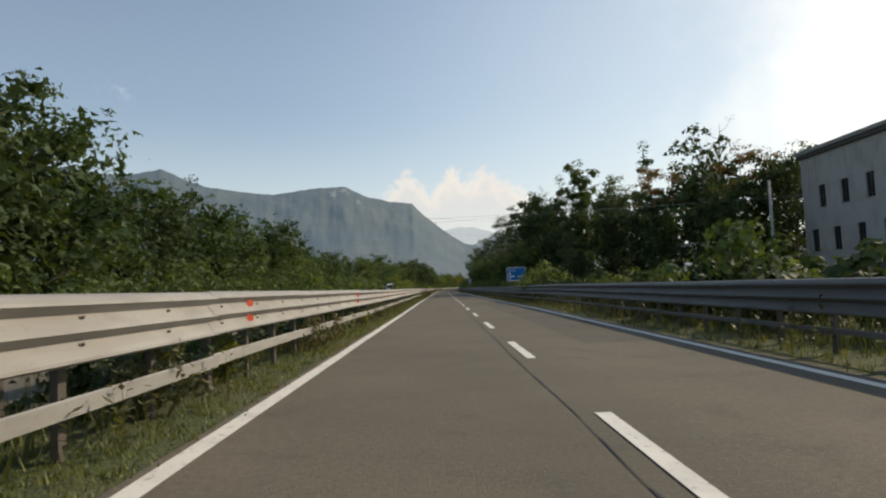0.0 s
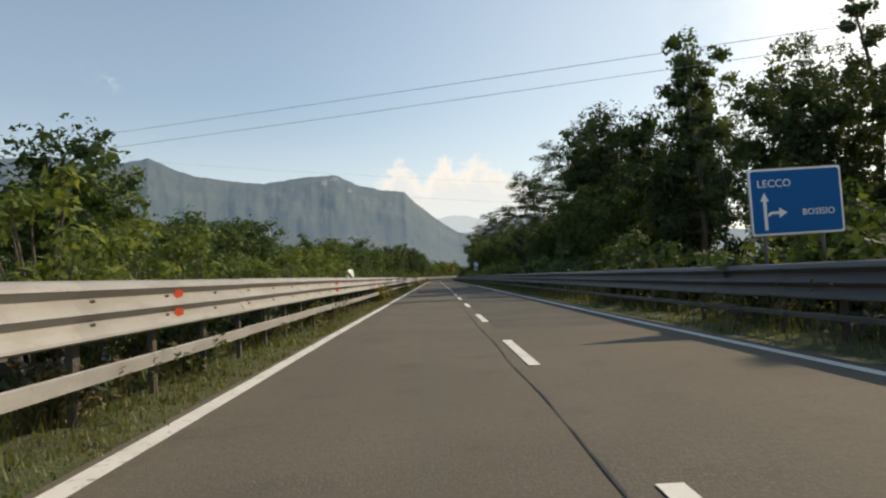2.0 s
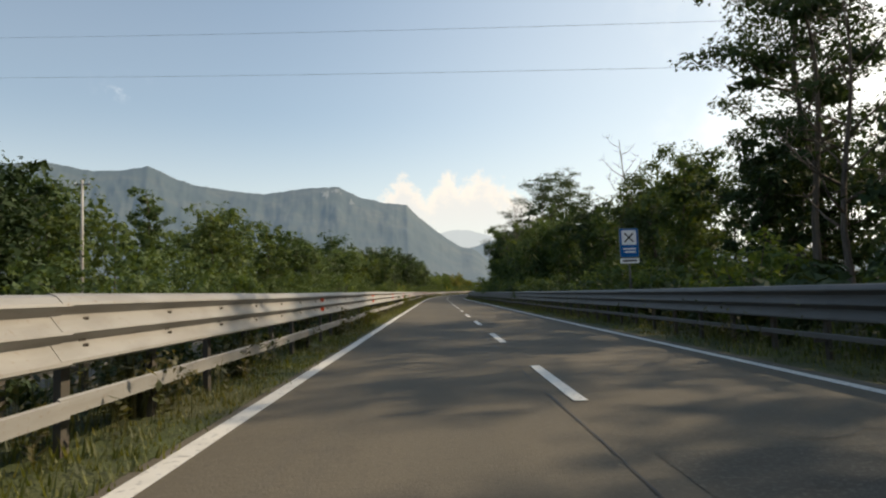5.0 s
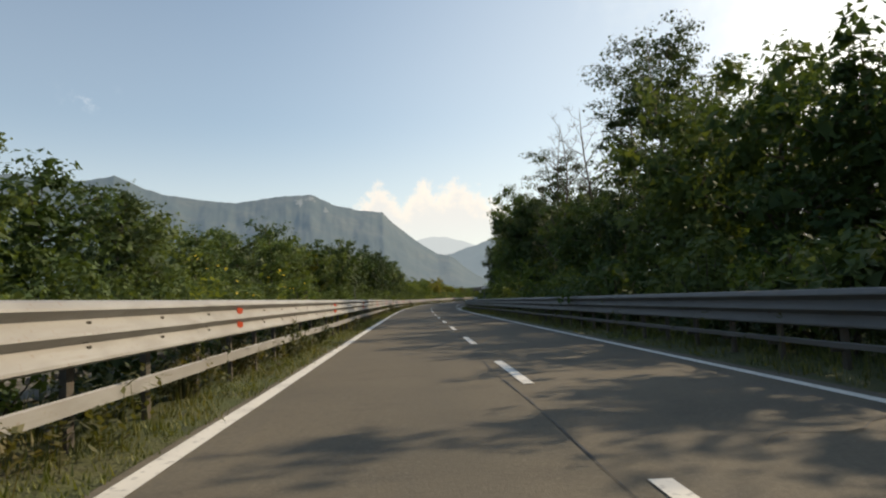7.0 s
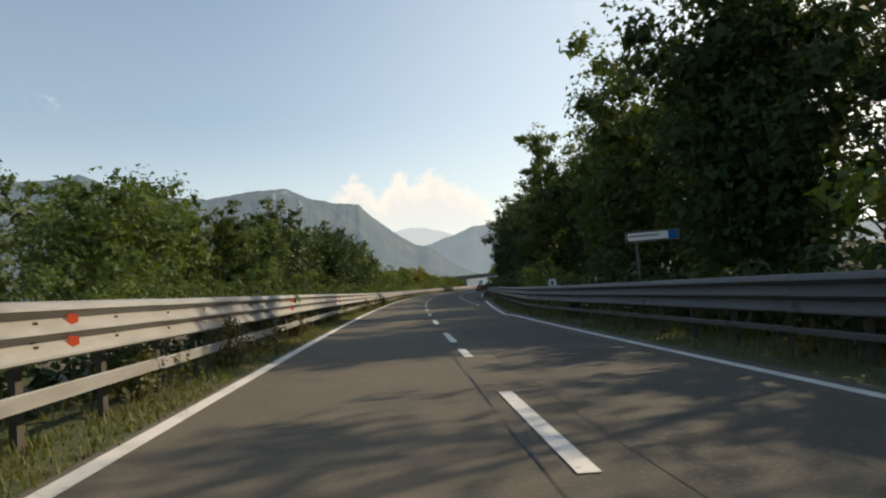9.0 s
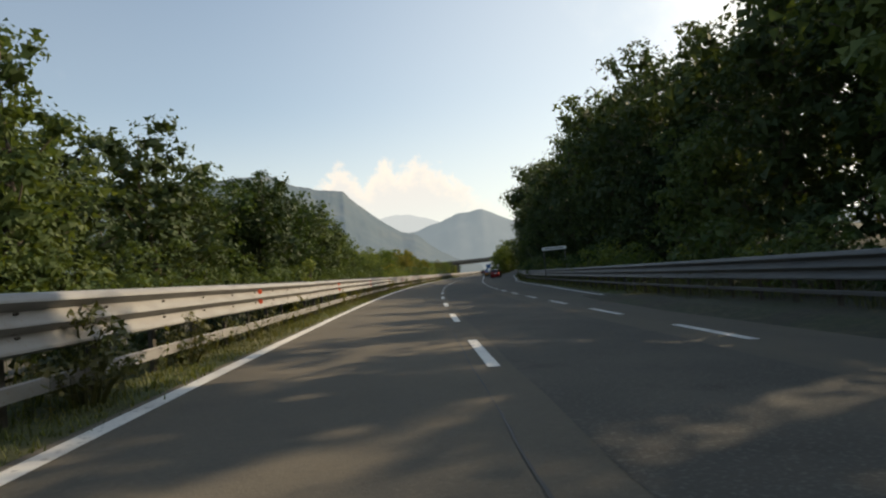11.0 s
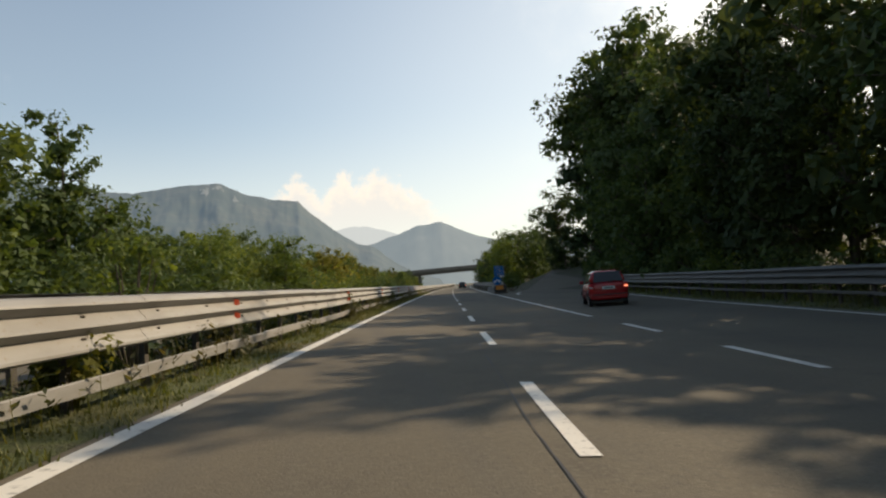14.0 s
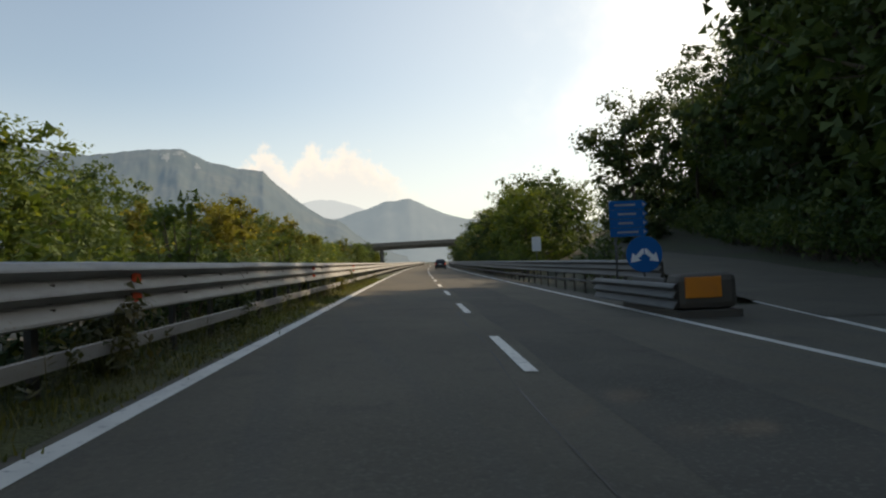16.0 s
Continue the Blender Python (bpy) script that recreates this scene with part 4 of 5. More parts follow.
plant("far_oak", 93, -22.0, 12.0, 200)
plant("far_slim", 395, -21.0, 14.4, 80)
woods(187, 203, 6.5, 17.5, 19.6, ((187, 203), (9.5, 9.5)), ("dark", "low", "oak"), 44)
woods(186, 204, 4.0, 14.0, 15.0, ((186, 190, 197, 200, 204), (9, 10, 9, 6, 6.5)), ("low", "dark", "low"), 46)
woods(205, 217, 3.6, 13.2, 14.4, ((200, 220), (7.6, 7.6)), ("low", "dark"), 47)
woods(219, 262, 4.8, 14.6, 17.2, BANK_R, ("oak", "dark", "oak", "dark"), 45)
woods(300, 400, 9.0, 16.4, 17.6, ((300, 400), (10, 11)), ("dark", "low", "dark"), 48)
woods(266, 416, 5.2, 18.0, 21.0, BANK_R, ("oak", "dark", "dark", "dark", "ash"), 32)
woods(82, 416, 9.6, 22.5, 27.5, ((60, 100, 125, 140, 146, 184, 200, 205, 218, 226, 242, 252, 312, 406, 415, 422), (14.5, 14.5, 12, 11, 10, 10, 10, 9, 10, 12, 14, 18, 16, 17, 26, 27)), ("oak", "ash", "locust", "dark", "locust"), 33, 0.6)
for _k in range(19):
    _s = 404 + 4.5 * _k
    plant(("dark", "oak", "dark", "ash")[_k % 4] if _s < 446 else ("ash", "locust")[_k % 2], _s, exit_edge(_s) + 6.6 + 1.2 * math.sin(_k * 2.3), float(np.interp(_s, (404, 408, 415, 440, 465, 490), (15, 17, 26, 26, 18, 14))), 47 * _k, 0.3 + ramp_z(_s))
woods(423, 490, 6.5, 33.0, 40.0, ((420, 460, 490), (26, 21, 18)), ("far_oak", "far_dark"), 43, 0.6, ramp_free)
woods(22, 408, 6.7, -25.0, -20.0, BANK_L, ("far_oak", "far_oak", "far_dark", "far_slim", "far_oak"), 35, 0, lambda s, d: 141 < s < 176, 1.15)
woods(146, 196, 6.2, -44.0, -37.5, ((146, 196), (15.0, 15.5)), ("far_oak", "far_dark", "far_oak"), 50, 0, wide=1.1)
woods(414, 660, 8.5, -23.0, -17.0, ((414, 426, 434, 455, 475, 660), (9.2, 9.4, 9.0, 8.8, 8.8, 7.5)), ("sun_bright", "gold", "far_oak", "sun_bright"), 37, 0, wide=1.2)
woods(418, 600, 6.5, -31.0, -25.0, ((418, 440, 500, 600), (9.6, 9.8, 9.4, 9.0)), ("far_oak", "sun_bright", "far_oak", "far_dark"), 38, 0, wide=1.3)
for _s, _d, _h in ((474, -19, 8.5), (480, -22, 9.5), (486, -20, 10.5), (511, -21, 9.0)):
    plant("gold", _s, _d, _h, _s * 7, 0, 1.5)
plant("sun_bright", 467, 12.8, 8.8, 30, 0, 1.15)
plant("sun_bright", 475, 12.0, 7.5, 150, 0, 1.2)
plant("far_oak", 484, 14.5, 11.6, 80)
plant("far_oak", 476, 16.0, 11.4, 210)
plant("far_oak", 490, 20.0, 12.0, 20)
plant("far_slim", 497, 23.5, 13.0, 130)
plant("far_oak", 504, 27.0, 13.5, 250)
for _s, _d, _h in ((513, 35.0, 10), (517, 41.0, 11), (521, 47.0, 12), (526, 54.0, 12)):
    plant("far_oak", _s, _d, _h, _s * 31, 3.2, 1.15)
woods(482, 660, 7.0, 12.0, 14.5, ((445, 660), (8, 9)), ("far_oak", "low", "gold", "low"), 39, 0, ramp_free, 1.25)
deep_woods("woodland", ((70, 540, 11.0, 31.0, 40.0, ((60, 120, 205, 312, 420, 540), (16, 15, 16, 20, 25, 19)), 1.6), (506, 670, 10.0, 18.0, 34.0, ((506, 660), (15, 15)), 0.5)), "leaf_dark", "dark green woodland behind the roadside trees", 34)
deep_woods("woodland", ((26, 148, 9.5, -42.0, -31.0, ((10, 72, 100, 150), (14, 16, 12.5, 11.5)), 0.0), (190, 580, 9.5, -42.0, -31.0, ((190, 236, 302, 376, 410, 490, 580), (12.5, 14, 18, 19, 12.5, 13, 14)), 0.0), (450, 670, 13.0, -62.0, -40.0, ((450, 660), (16, 15)), 0.0)), "leaf", "green woodland beyond the opposite carriageway", 36)


# ---- bushes, weeds and grass ----
SHOOT = bush("bush", 51, 2.2, 0.75, "leaf_bright", 1100, 0.12, "bright young leafy shoots growing in the median")
THICKET = bush("bush", 52, 2.6, 1.7, "leaf", 1050, 0.24, "low green thicket behind the guard rail")
PALE = bush("bush", 53, 2.2, 1.5, "leaf_bright", 1050, 0.205, "light green bush behind the guard rail")
WEEDS = bush("weed_clump", 54, 0.85, 0.52, "weed", 850, 0.085, "clump of tall weeds under the guard rail", "weeds", "verge weeds")
RUSTY = bush("weed_clump", 55, 0.80, 0.50, "leaf_yellow", 800, 0.085, "yellowing clump of weeds under the guard rail", "weeds", "verge weeds")
SEEN = set()


def grow(b, s, d, size, turn, lift=0.0):
    m = Matrix.LocRotScale(at(s, d, lift), Euler((0, 0, radians(turn))), Vector((size, size, size)))
    if b.name in SEEN:
        return copy_thing(b, m @ Matrix.Diagonal((*[1 / q for q in b.scale], 1)))
    SEEN.add(b.name)
    b.matrix_basis = m
    return b


_r = random.Random(61)
for s in (17.9, 26.8, 32.8, 54.2, 56.6, 60.6, 65.4, 67.0, 68.7, 72.5, 78.5, 96.6, 105.3, 131.7, 144.6, 163.5, 175.4, 191.4, 202.5, 215.5, 228.2, 237.5, 245.4, 255.5, 272.3, 293.7, 310.0, 332.9, 359.5, 364.5, 386.5, 403.4, 416.4, 424.4, 440.3, 457.3):
    grow(SHOOT, s, _r.uniform(-1.9, -1.5), _r.uniform(0.55, 1.05), _r.uniform(0, 360))
s = 6.0
while s < 440:
    grow(_r.choice((WEEDS, WEEDS, WEEDS, RUSTY)), s, _r.uniform(-1.3, -0.72), _r.uniform(0.55, 1.05), _r.uniform(0, 360), -0.05)
    s += _r.uniform(2.2, 5.0)
s = 14.0
while s < 490:
    if s < 252 or s > 427:
        d = _r.uniform(8.8, 11.0) if s < 252 else _r.uniform(9.6, 10.8)
    else:
        d = exit_edge(s) + _r.uniform(2.6, 3.6)
    if not (228 < s < 238 or 434 < s < 453 or 412 < s and ramp_inner(s) - 2.5 < d < exit_edge(s) + 2):
        grow(_r.choice((THICKET, THICKET, PALE)), s, d, _r.uniform(0.6, 1.15), _r.uniform(0, 360), -0.1)
    s += _r.uniform(2.6, 5.2)


def undergrowth(name, rows, mat, label, seed, per=46, leaf=0.33):
    """Shrubs too many and too far off to count: rows of (s0, s1, step, d0, d1, low, high)."""
    rng = np.random.default_rng(seed)
    clumps = []
    for s0, s1, step, d0, d1, lo, hi in rows:
        s = s0
        while s < s1:
            d, h = rng.uniform(d0, d1), rng.uniform(lo, hi)
            for _ in range(9):
                f = rng.random()
                p = at(s + rng.normal() * h * 0.32, d + rng.normal() * h * 0.30, h * (0.12 + 0.75 * f))
                clumps.append((*p, h * (0.30 - 0.12 * f), 0.85))
            s += step * rng.uniform(0.7, 1.3)
    return tagged(new(name, mesh_of(name, *cards(rng, clumps, len(clumps) * per, leaf, 0.6, 0.45), mat)), label, "bushes", kind="stuff")


undergrowth("undergrowth", ((14, 560, 4.4, -18.6, -16.0, 3.2, 5.6), (12, 540, 4.6, -14.8, -12.6, 1.6, 3.4)), M["leaf"], "dense green shrubs along the wood's edge", 63)
undergrowth("undergrowth", ((8, 244, 1.5, 8.7, 9.5, 0.9, 1.5), (8, 244, 2.6, 9.8, 11.6, 1.2, 2.0)), M["leaf_dark"], "dark weeds and brambles behind the guard rail", 64, 36)
undergrowth("undergrowth", ((2, 445, 1.3, -2.35, -1.55, 0.55, 1.0),), M["leaf_dark"], "dense low weeds between the two median guard rails", 66, 24, 0.16)


def tall_flowers(spans, seed):
    """Tall leafy stems with yellow flowers; spans of (s0, s1, d0, d1, stems)."""
    rng = np.random.default_rng(seed)
    green, gold = [], []
    for s0, s1, d0, d1, count in spans:
        for _ in range(count):
            foot = at(rng.uniform(s0, s1), rng.uniform(d0, d1), -0.05)
            h = rng.uniform(1.3, 2.3)
            tip = foot + Vector((rng.normal() * 0.12, rng.normal() * 0.12, h))
            v, f = [tuple(foot - Vector((0.008, 0, 0))), tuple(foot + Vector((0.008, 0, 0))), tuple(tip)], [(0, 1, 2)]
            for _ in range(16):
                q, a, ln = foot.lerp(tip, 0.25 + 0.72 * rng.random()), rng.uniform(0, 6.283), rng.uniform(0.10, 0.2)
                w, n = Vector((math.cos(a), math.sin(a), rng.uniform(-0.3, 0.7))) * ln, Vector((-math.sin(a), math.cos(a), 0)) * ln * 0.3
                i = len(v)
                v += [tuple(q), tuple(q + w * 0.5 + n), tuple(q + w), tuple(q + w * 0.5 - n)]
                f.append((i, i + 1, i + 2, i + 3))
            green.append((v, f))
            if rng.random() < 0.55:
                c, up = tip + Vector((0, 0, 0.02)), Vector((rng.normal() * 0.5, rng.normal() * 0.5 - 0.4, 0.8)).normalized()
                x = up.orthogonal().normalized()
                y = up.cross(x)
                gold.append(([tuple(c + (x * math.cos(k) + y * math.sin(k)) * (0.038 if j % 2 else 0.019)) for j, k in enumerate(np.linspace(0, 6.283, 17)[:-1])], [tuple(range(16))]))
    tagged(new("flower_stems", mesh_of("flower_stems", *joined(green), M["leaf_bright"])), "tall leafy stems growing in the median", "weeds", kind="stuff")
    tagged(new("yellow_flowers", mesh_of("yellow_flowers", *joined(gold), M["petal"])), "yellow daisy-like flowers on tall stems", "flowers", kind="stuff")


tall_flowers(((180, 190, -2.2, -1.5, 40), (328, 346, -2.3, -1.5, 170), (378, 404, -2.3, -1.4, 200), (406, 440, -2.3, -1.5, 120)), 65)
for s, d, k in ((53.9, -2.1, 1.1), (55.4, -1.9, 0.9), (64.8, -1.9, 0.95), (67.2, -1.7, 1.0), (69.5, -2.0, 1.05), (71.8, -1.8, 0.85), (75.5, -1.9, 0.9), (118, -1.9, 0.9), (192, -1.9, 0.8)):
    grow(SHOOT, s, d, k, s * 31)
grow(PALE, 223, 10.2, 1.7, 40)
grow(PALE, 228, 10.5, 1.3, 140)
s = 396.0
while s < 490:
    grow(THICKET, s, exit_edge(s) + _r.uniform(2.4, 3.4), _r.uniform(0.9, 1.4), _r.uniform(0, 360), ramp_z(s))
    s += 2.8


def tufts(name, areas, mat, label, seed, blade, spread_, per):
    """Blades of grass and weed stalks in bunches; areas: (s0, s1, d0, d1 as functions, bunches, low, high)."""
    rng = np.random.default_rng(seed)
    verts, faces = [], []
    for s0, s1, f0, f1, count, lo, hi in areas:
        for _ in range(count):
            s = rng.uniform(s0, s1)
            d = f0(s) + (f1(s) - f0(s)) * rng.random()
            p, h = at(s, d, -0.01), rng.uniform(lo, hi) * (0.6 + 0.8 * noise.noise(Vector((s * 0.35, d, 3))) ** 2 * 2)
            for _ in range(per):
                a, w = rng.uniform(0, 6.283), blade * rng.uniform(0.6, 1.3)
                o = Vector((rng.normal() * spread_, rng.normal() * spread_, 0))
                q = Vector((math.cos(a), math.sin(a), 0))
                n = Vector((-q.y, q.x, 0))
                hh = h * rng.uniform(0.5, 1.0)
                k = len(verts)
                verts += [tuple(p + o - n * w), tuple(p + o + n * w), tuple(p + o + q * hh * 0.4 + Vector((0, 0, hh)))]
                faces.append((k, k + 1, k + 2))
    ob = tagged(new(name, mesh_of(name, verts, faces, mat)), label, "grass", kind="stuff")
    return ob


def stalks(name, areas, mat, label, seed):
    """Upright weeds: thin stems set with small leaves."""
    rng = np.random.default_rng(seed)
    out = []
    for s0, s1, f0, f1, count, lo, hi in areas:
        for _ in range(count):
            s = rng.uniform(s0, s1)
            if noise.noise(Vector((s * 0.22, f0(s), 9))) < -0.12:
                continue
            d = f0(s) + (f1(s) - f0(s)) * rng.random()
            p, h = at(s, d, -0.05), rng.uniform(lo, hi)
            v, f = [], []
            tip = p + Vector((rng.normal() * 0.06, rng.normal() * 0.06, h))
            v += [tuple(p + Vector((-0.006, 0, 0))), tuple(p + Vector((0.006, 0, 0))), tuple(tip)]
            f.append((0, 1, 2))
            for k in range(10):
                q = p.lerp(tip, 0.2 + 0.8 * rng.random())
                a, ln = rng.uniform(0, 6.283), rng.uniform(0.05, 0.12)
                w = Vector((math.cos(a), math.sin(a), rng.uniform(-0.1, 0.9))) * ln
                n = Vector((-math.sin(a), math.cos(a), 0)) * ln * 0.28
                i = len(v)
                v += [tuple(q), tuple(q + w * 0.5 + n), tuple(q + w), tuple(q + w * 0.5 - n)]
                f.append((i, i + 1, i + 2, i + 3))
            out.append((v, f))
    return tagged(new(name, mesh_of(name, *joined(out), mat)), label, "weeds", kind="stuff")


_c = lambda v: (lambda s: v)
_e0, _e1 = (lambda s: max(right_line(s), exit_edge(s) if 246 < s < 420 else 0) + 0.42), (lambda s: max(right_line(s), exit_edge(s) if 246 < s < 420 else 0) + 2.2)
tufts("grass", ((0, 450, _c(-0.19), _c(-1.0), 17000, 0.06, 0.17), (0, 450, _c(-0.5), _c(-1.6), 6000, 0.12, 0.30), (0, 450, _c(-1.1), _c(-2.5), 5000, 0.35, 0.8), (0, 420, _e0, _e1, 9000, 0.12, 0.35), (0, 420, lambda s: _e0(s) + 0.9, lambda s: _e0(s) + 3.4, 9000, 0.4, 1.0)), M["grass"], "rough grass on the verges under the guard rails", 71, 0.012, 0.07, 6)
stalks("weeds", ((0, 450, _c(-0.50), _c(-1.35), 4600, 0.25, 0.70), (0, 420, lambda s: _e0(s) + 0.25, lambda s: _e0(s) + 2.8, 6800, 0.45, 1.0), (0, 450, _c(-1.2), _c(-2.5), 6500, 0.5, 1.05)), M["weed"], "tall weeds growing through the guard rails", 72)


def turf(name, s0, s1, f0, f1, label, seed):
    """Uneven sward on the verge between the lines f0 and f1."""
    verts, faces, n = [], [], 7
    stations = np.arange(s0, s1, 0.8)
    for s in stations:
        for k in range(n):
            d = f0(s) + (f1(s) - f0(s)) * k / (n - 1)
            swell = 0.010 + 0.022 * noise.noise(Vector((s * 0.7, d * 1.6, seed))) + 0.012 * noise.noise(Vector((s * 2.1, d * 3.0, seed)))
            verts.append(tuple(at(s, d, swell * min(k, 2) / 2 - 0.004)))
    for i in range(len(stations) - 1):
        for k in range(n - 1):
            faces.append((i * n + k, i * n + k + 1, (i + 1) * n + k + 1, (i + 1) * n + k))
    return tagged(new(name, mesh_of(name, verts, faces, M["turf"], True)), label, "grass", kind="structure")


turf("verge", -30, 470, _c(-0.215), _c(-2.5), "low green and straw-coloured turf of the median", 4.0)
turf("verge", -30, 418, lambda s: _e0(s) - 0.08, lambda s: _e0(s) + 2.6, "low green and straw-coloured turf of the outer verge", 9.0)


# ---- signs ----
def words(body, size, mat, parent, place, name="lettering"):
    cu = bpy.data.curves.new(name, "FONT")
    cu.body, cu.size, cu.align_x, cu.align_y, cu.extrude, cu.resolution_u = body, size, "CENTER", "CENTER", 0.002, 3
    tmp = bpy.data.objects.new(name, cu)
    me = bpy.data.meshes.new_from_object(tmp)
    bpy.data.objects.remove(tmp)
    me.materials.clear()
    me.materials.append(mat)
    return part(name, me, None, parent, place=place)


FACE = Matrix.Rotation(radians(90), 4, "X")     # lettering upright, read from the traffic's side


def plate(w, h, t=0.03, r=0.05):
    bm = bmesh.new()
    pts = []
    for cx, cz, a0 in ((w / 2 - r, h / 2 - r, 0), (-w / 2 + r, h / 2 - r, 90), (-w / 2 + r, -h / 2 + r, 180), (w / 2 - r, -h / 2 + r, 270)):
        pts += [(cx + r * math.cos(radians(a0 + k * 22.5)), cz + r * math.sin(radians(a0 + k * 22.5))) for k in range(5)]
    f = [bm.verts.new((x, 0, z)) for x, z in pts]
    b = [bm.verts.new((x, t, z)) for x, z in pts]
    bm.faces.new(f)
    bm.faces.new(b[::-1])
    for i in range(len(f)):
        j = (i + 1) % len(f)
        bm.faces.new((f[i], b[i], b[j], f[j]))
    bmesh.ops.recalc_face_normals(bm, faces=bm.faces)
    return bm


def flat(points, t=0.004):
    bm = bmesh.new()
    f = [bm.verts.new((x, 0, z)) for x, z in points]
    b = [bm.verts.new((x, t, z)) for x, z in points]
    bm.faces.new(f)
    bm.faces.new(b[::-1])
    for i in range(len(f)):
        j = (i + 1) % len(f)
        bm.faces.new((f[i], b[i], b[j], f[j]))
    bmesh.ops.recalc_face_normals(bm, faces=bm.faces)
    return bm


def pole_mesh(h, r=0.035):
    return mesh_of("post", *tube([Vector((0, 0, -0.3)), Vector((0, 0, h))], [r, r], 10), M["zinc_shaded"], True)


def sign(name, s, d, z, w, h, face, border, label, posts, turn=0.0, lean=0.0, rim=True):
    """A sign plate on posts, its middle z metres up; returns the plate."""
    t = thing(name, set_at(s, d, 0, turn), label, "road sign")
    pl = part("plate", plate(w, h), M["sign_back"], t, place=Matrix.Translation((0, 0, z)) @ Matrix.Rotation(radians(lean), 4, "Y"))
    if rim:
        part("border", plate(w - 0.02, h - 0.02, 0.004), border, pl, place=Matrix.Translation((0, -0.0045, 0)))
    part("face", plate(w - 0.09, h - 0.09, 0.004), face, pl, place=Matrix.Translation((0, -0.009, 0)))
    for x in posts:
        part("post", pole_mesh(z + h * 0.45), None, t, place=Matrix.Translation((x, 0.075, 0)))
    return pl


def bar(pl, x, z, w, h, mat, y=-0.0135):
    return part("bar", boxed(x - w / 2, x + w / 2, y, y + 0.004, z - h / 2, z + h / 2), mat, pl)


pl = sign("direction_sign", 58.6, 8.98, 2.25, 1.76, 1.26, M["blue"], M["white"], "blue direction sign with white border, lettering and arrows on two posts", (-0.6, 0.5), lean=-0.5)
words("LECCO", 0.20, M["white"], pl, Matrix.Translation((-0.40, -0.0125, 0.34)) @ FACE)
words("BOSISIO", 0.17, M["white"], pl, Matrix.Translation((0.40, -0.0125, -0.22)) @ FACE)
part("arrow", flat(((-0.63, -0.52), (-0.57, -0.52), (-0.57, 0.02), (-0.52, 0.02), (-0.60, 0.18), (-0.68, 0.02), (-0.63, 0.02))), M["white"], pl, place=Matrix.Translation((0, -0.0135, 0)))
part("arrow", flat(((-0.55, -0.28), (-0.48, -0.23), (-0.34, -0.23), (-0.34, -0.30), (-0.19, -0.205), (-0.34, -0.11), (-0.34, -0.18), (-0.50, -0.18), (-0.55, -0.22))), M["white"], pl, place=Matrix.Translation((0, -0.0135, 0)))

t = thing("services_sign", set_at(140.0, 8.2), "blue service sign with a white square symbol above small panels", "road sign")
part("post", pole_mesh(3.0), None, t, place=Matrix.Translation((0, 0.06, 0)))
pl = part("plate", plate(0.62, 0.95), M["sign_back"], t, place=Matrix.Translation((0, 0, 2.62)))
part("face", plate(0.60, 0.93, 0.004), M["blue"], pl, place=Matrix.Translation((0, -0.0045, 0)))
part("symbol_panel", plate(0.48, 0.48, 0.004), M["white"], pl, place=Matrix.Translation((0, -0.009, 0.17)))
for k in (-1, 1):
    part("symbol_bar", boxed(-0.025, 0.025, -0.014, -0.0095, -0.2, 0.2), M["black"], pl, place=Matrix.Translation((0, 0, 0.17)) @ Matrix.Rotation(radians(45 * k), 4, "Y"))
bar(pl, 0, -0.20, 0.42, 0.05, M["white"], -0.0095)
bar(pl, 0.03, -0.30, 0.36, 0.05, M["white"], -0.0095)
low = part("lower_plate", plate(0.62, 0.17, 0.03, 0.03), M["white"], t, place=Matrix.Translation((0, 0, 2.03)))
bar(low, 0, 0, 0.46, 0.05, M["black"], -0.005)

pl = sign("name_sign", 236.7, 9.4, 2.33, 1.50, 0.30, M["white"], M["black"], "long white name sign with dark lettering on one post", (-0.45,), turn=-4)
bar(pl, -0.25, 0.02, 0.86, 0.06, M["sign_back"])
part("end_panel", boxed(0.44, 0.70, -0.0135, -0.0095, -0.115, 0.115), M["blue"], pl, "blue square at the end")

t = thing("give_way_sign", set_at(273.0, 13.6), "small triangular give way sign on a post", "road sign")
part("post", pole_mesh(2.0), None, t, place=Matrix.Translation((0, 0.05, 0)))
pl = part("plate", flat(((-0.42, 0.36), (0.42, 0.36), (0.0, -0.36)), 0.02), M["reflector"], t, place=Matrix.Translation((0, 0, 1.75)))
part("face", flat(((-0.27, 0.27), (0.27, 0.27), (0.0, -0.19)), 0.004), M["white"], pl, place=Matrix.Translation((0, -0.005, 0)))

pl = sign("small_sign", 246.7, 8.7, 1.2, 0.42, 0.42, M["white"], M["black"], "small square white sign with a dark mark behind the guard rail", (0.0,))
bar(pl, 0, 0, 0.10, 0.16, M["black"])

t = thing("framed_sign", set_at(322.0, 12.5, 0, -6), "long narrow pale sign on two tall posts", "road sign")
for x in (-0.85, 0.85):
    part("post", pole_mesh(2.85), None, t, place=Matrix.Translation((x, 0.05, 0)))
pl = part("plate", plate(1.95, 0.26), M["white"], t, place=Matrix.Translation((0, 0, 2.76)))
bar(pl, 0, 0, 1.5, 0.09, M["sign_back"], -0.005)


# exit nose: direction panels, diverging arrows, crash cushion
t = thing("exit_sign", set_at(423.7, 8.45, 0, 0), "stack of four blue direction panels with pale lettering on two posts", "road sign")
for x in (-0.38, 0.38):
    part("post", pole_mesh(2.85), None, t, place=Matrix.Translation((x, 0.08, 0)))
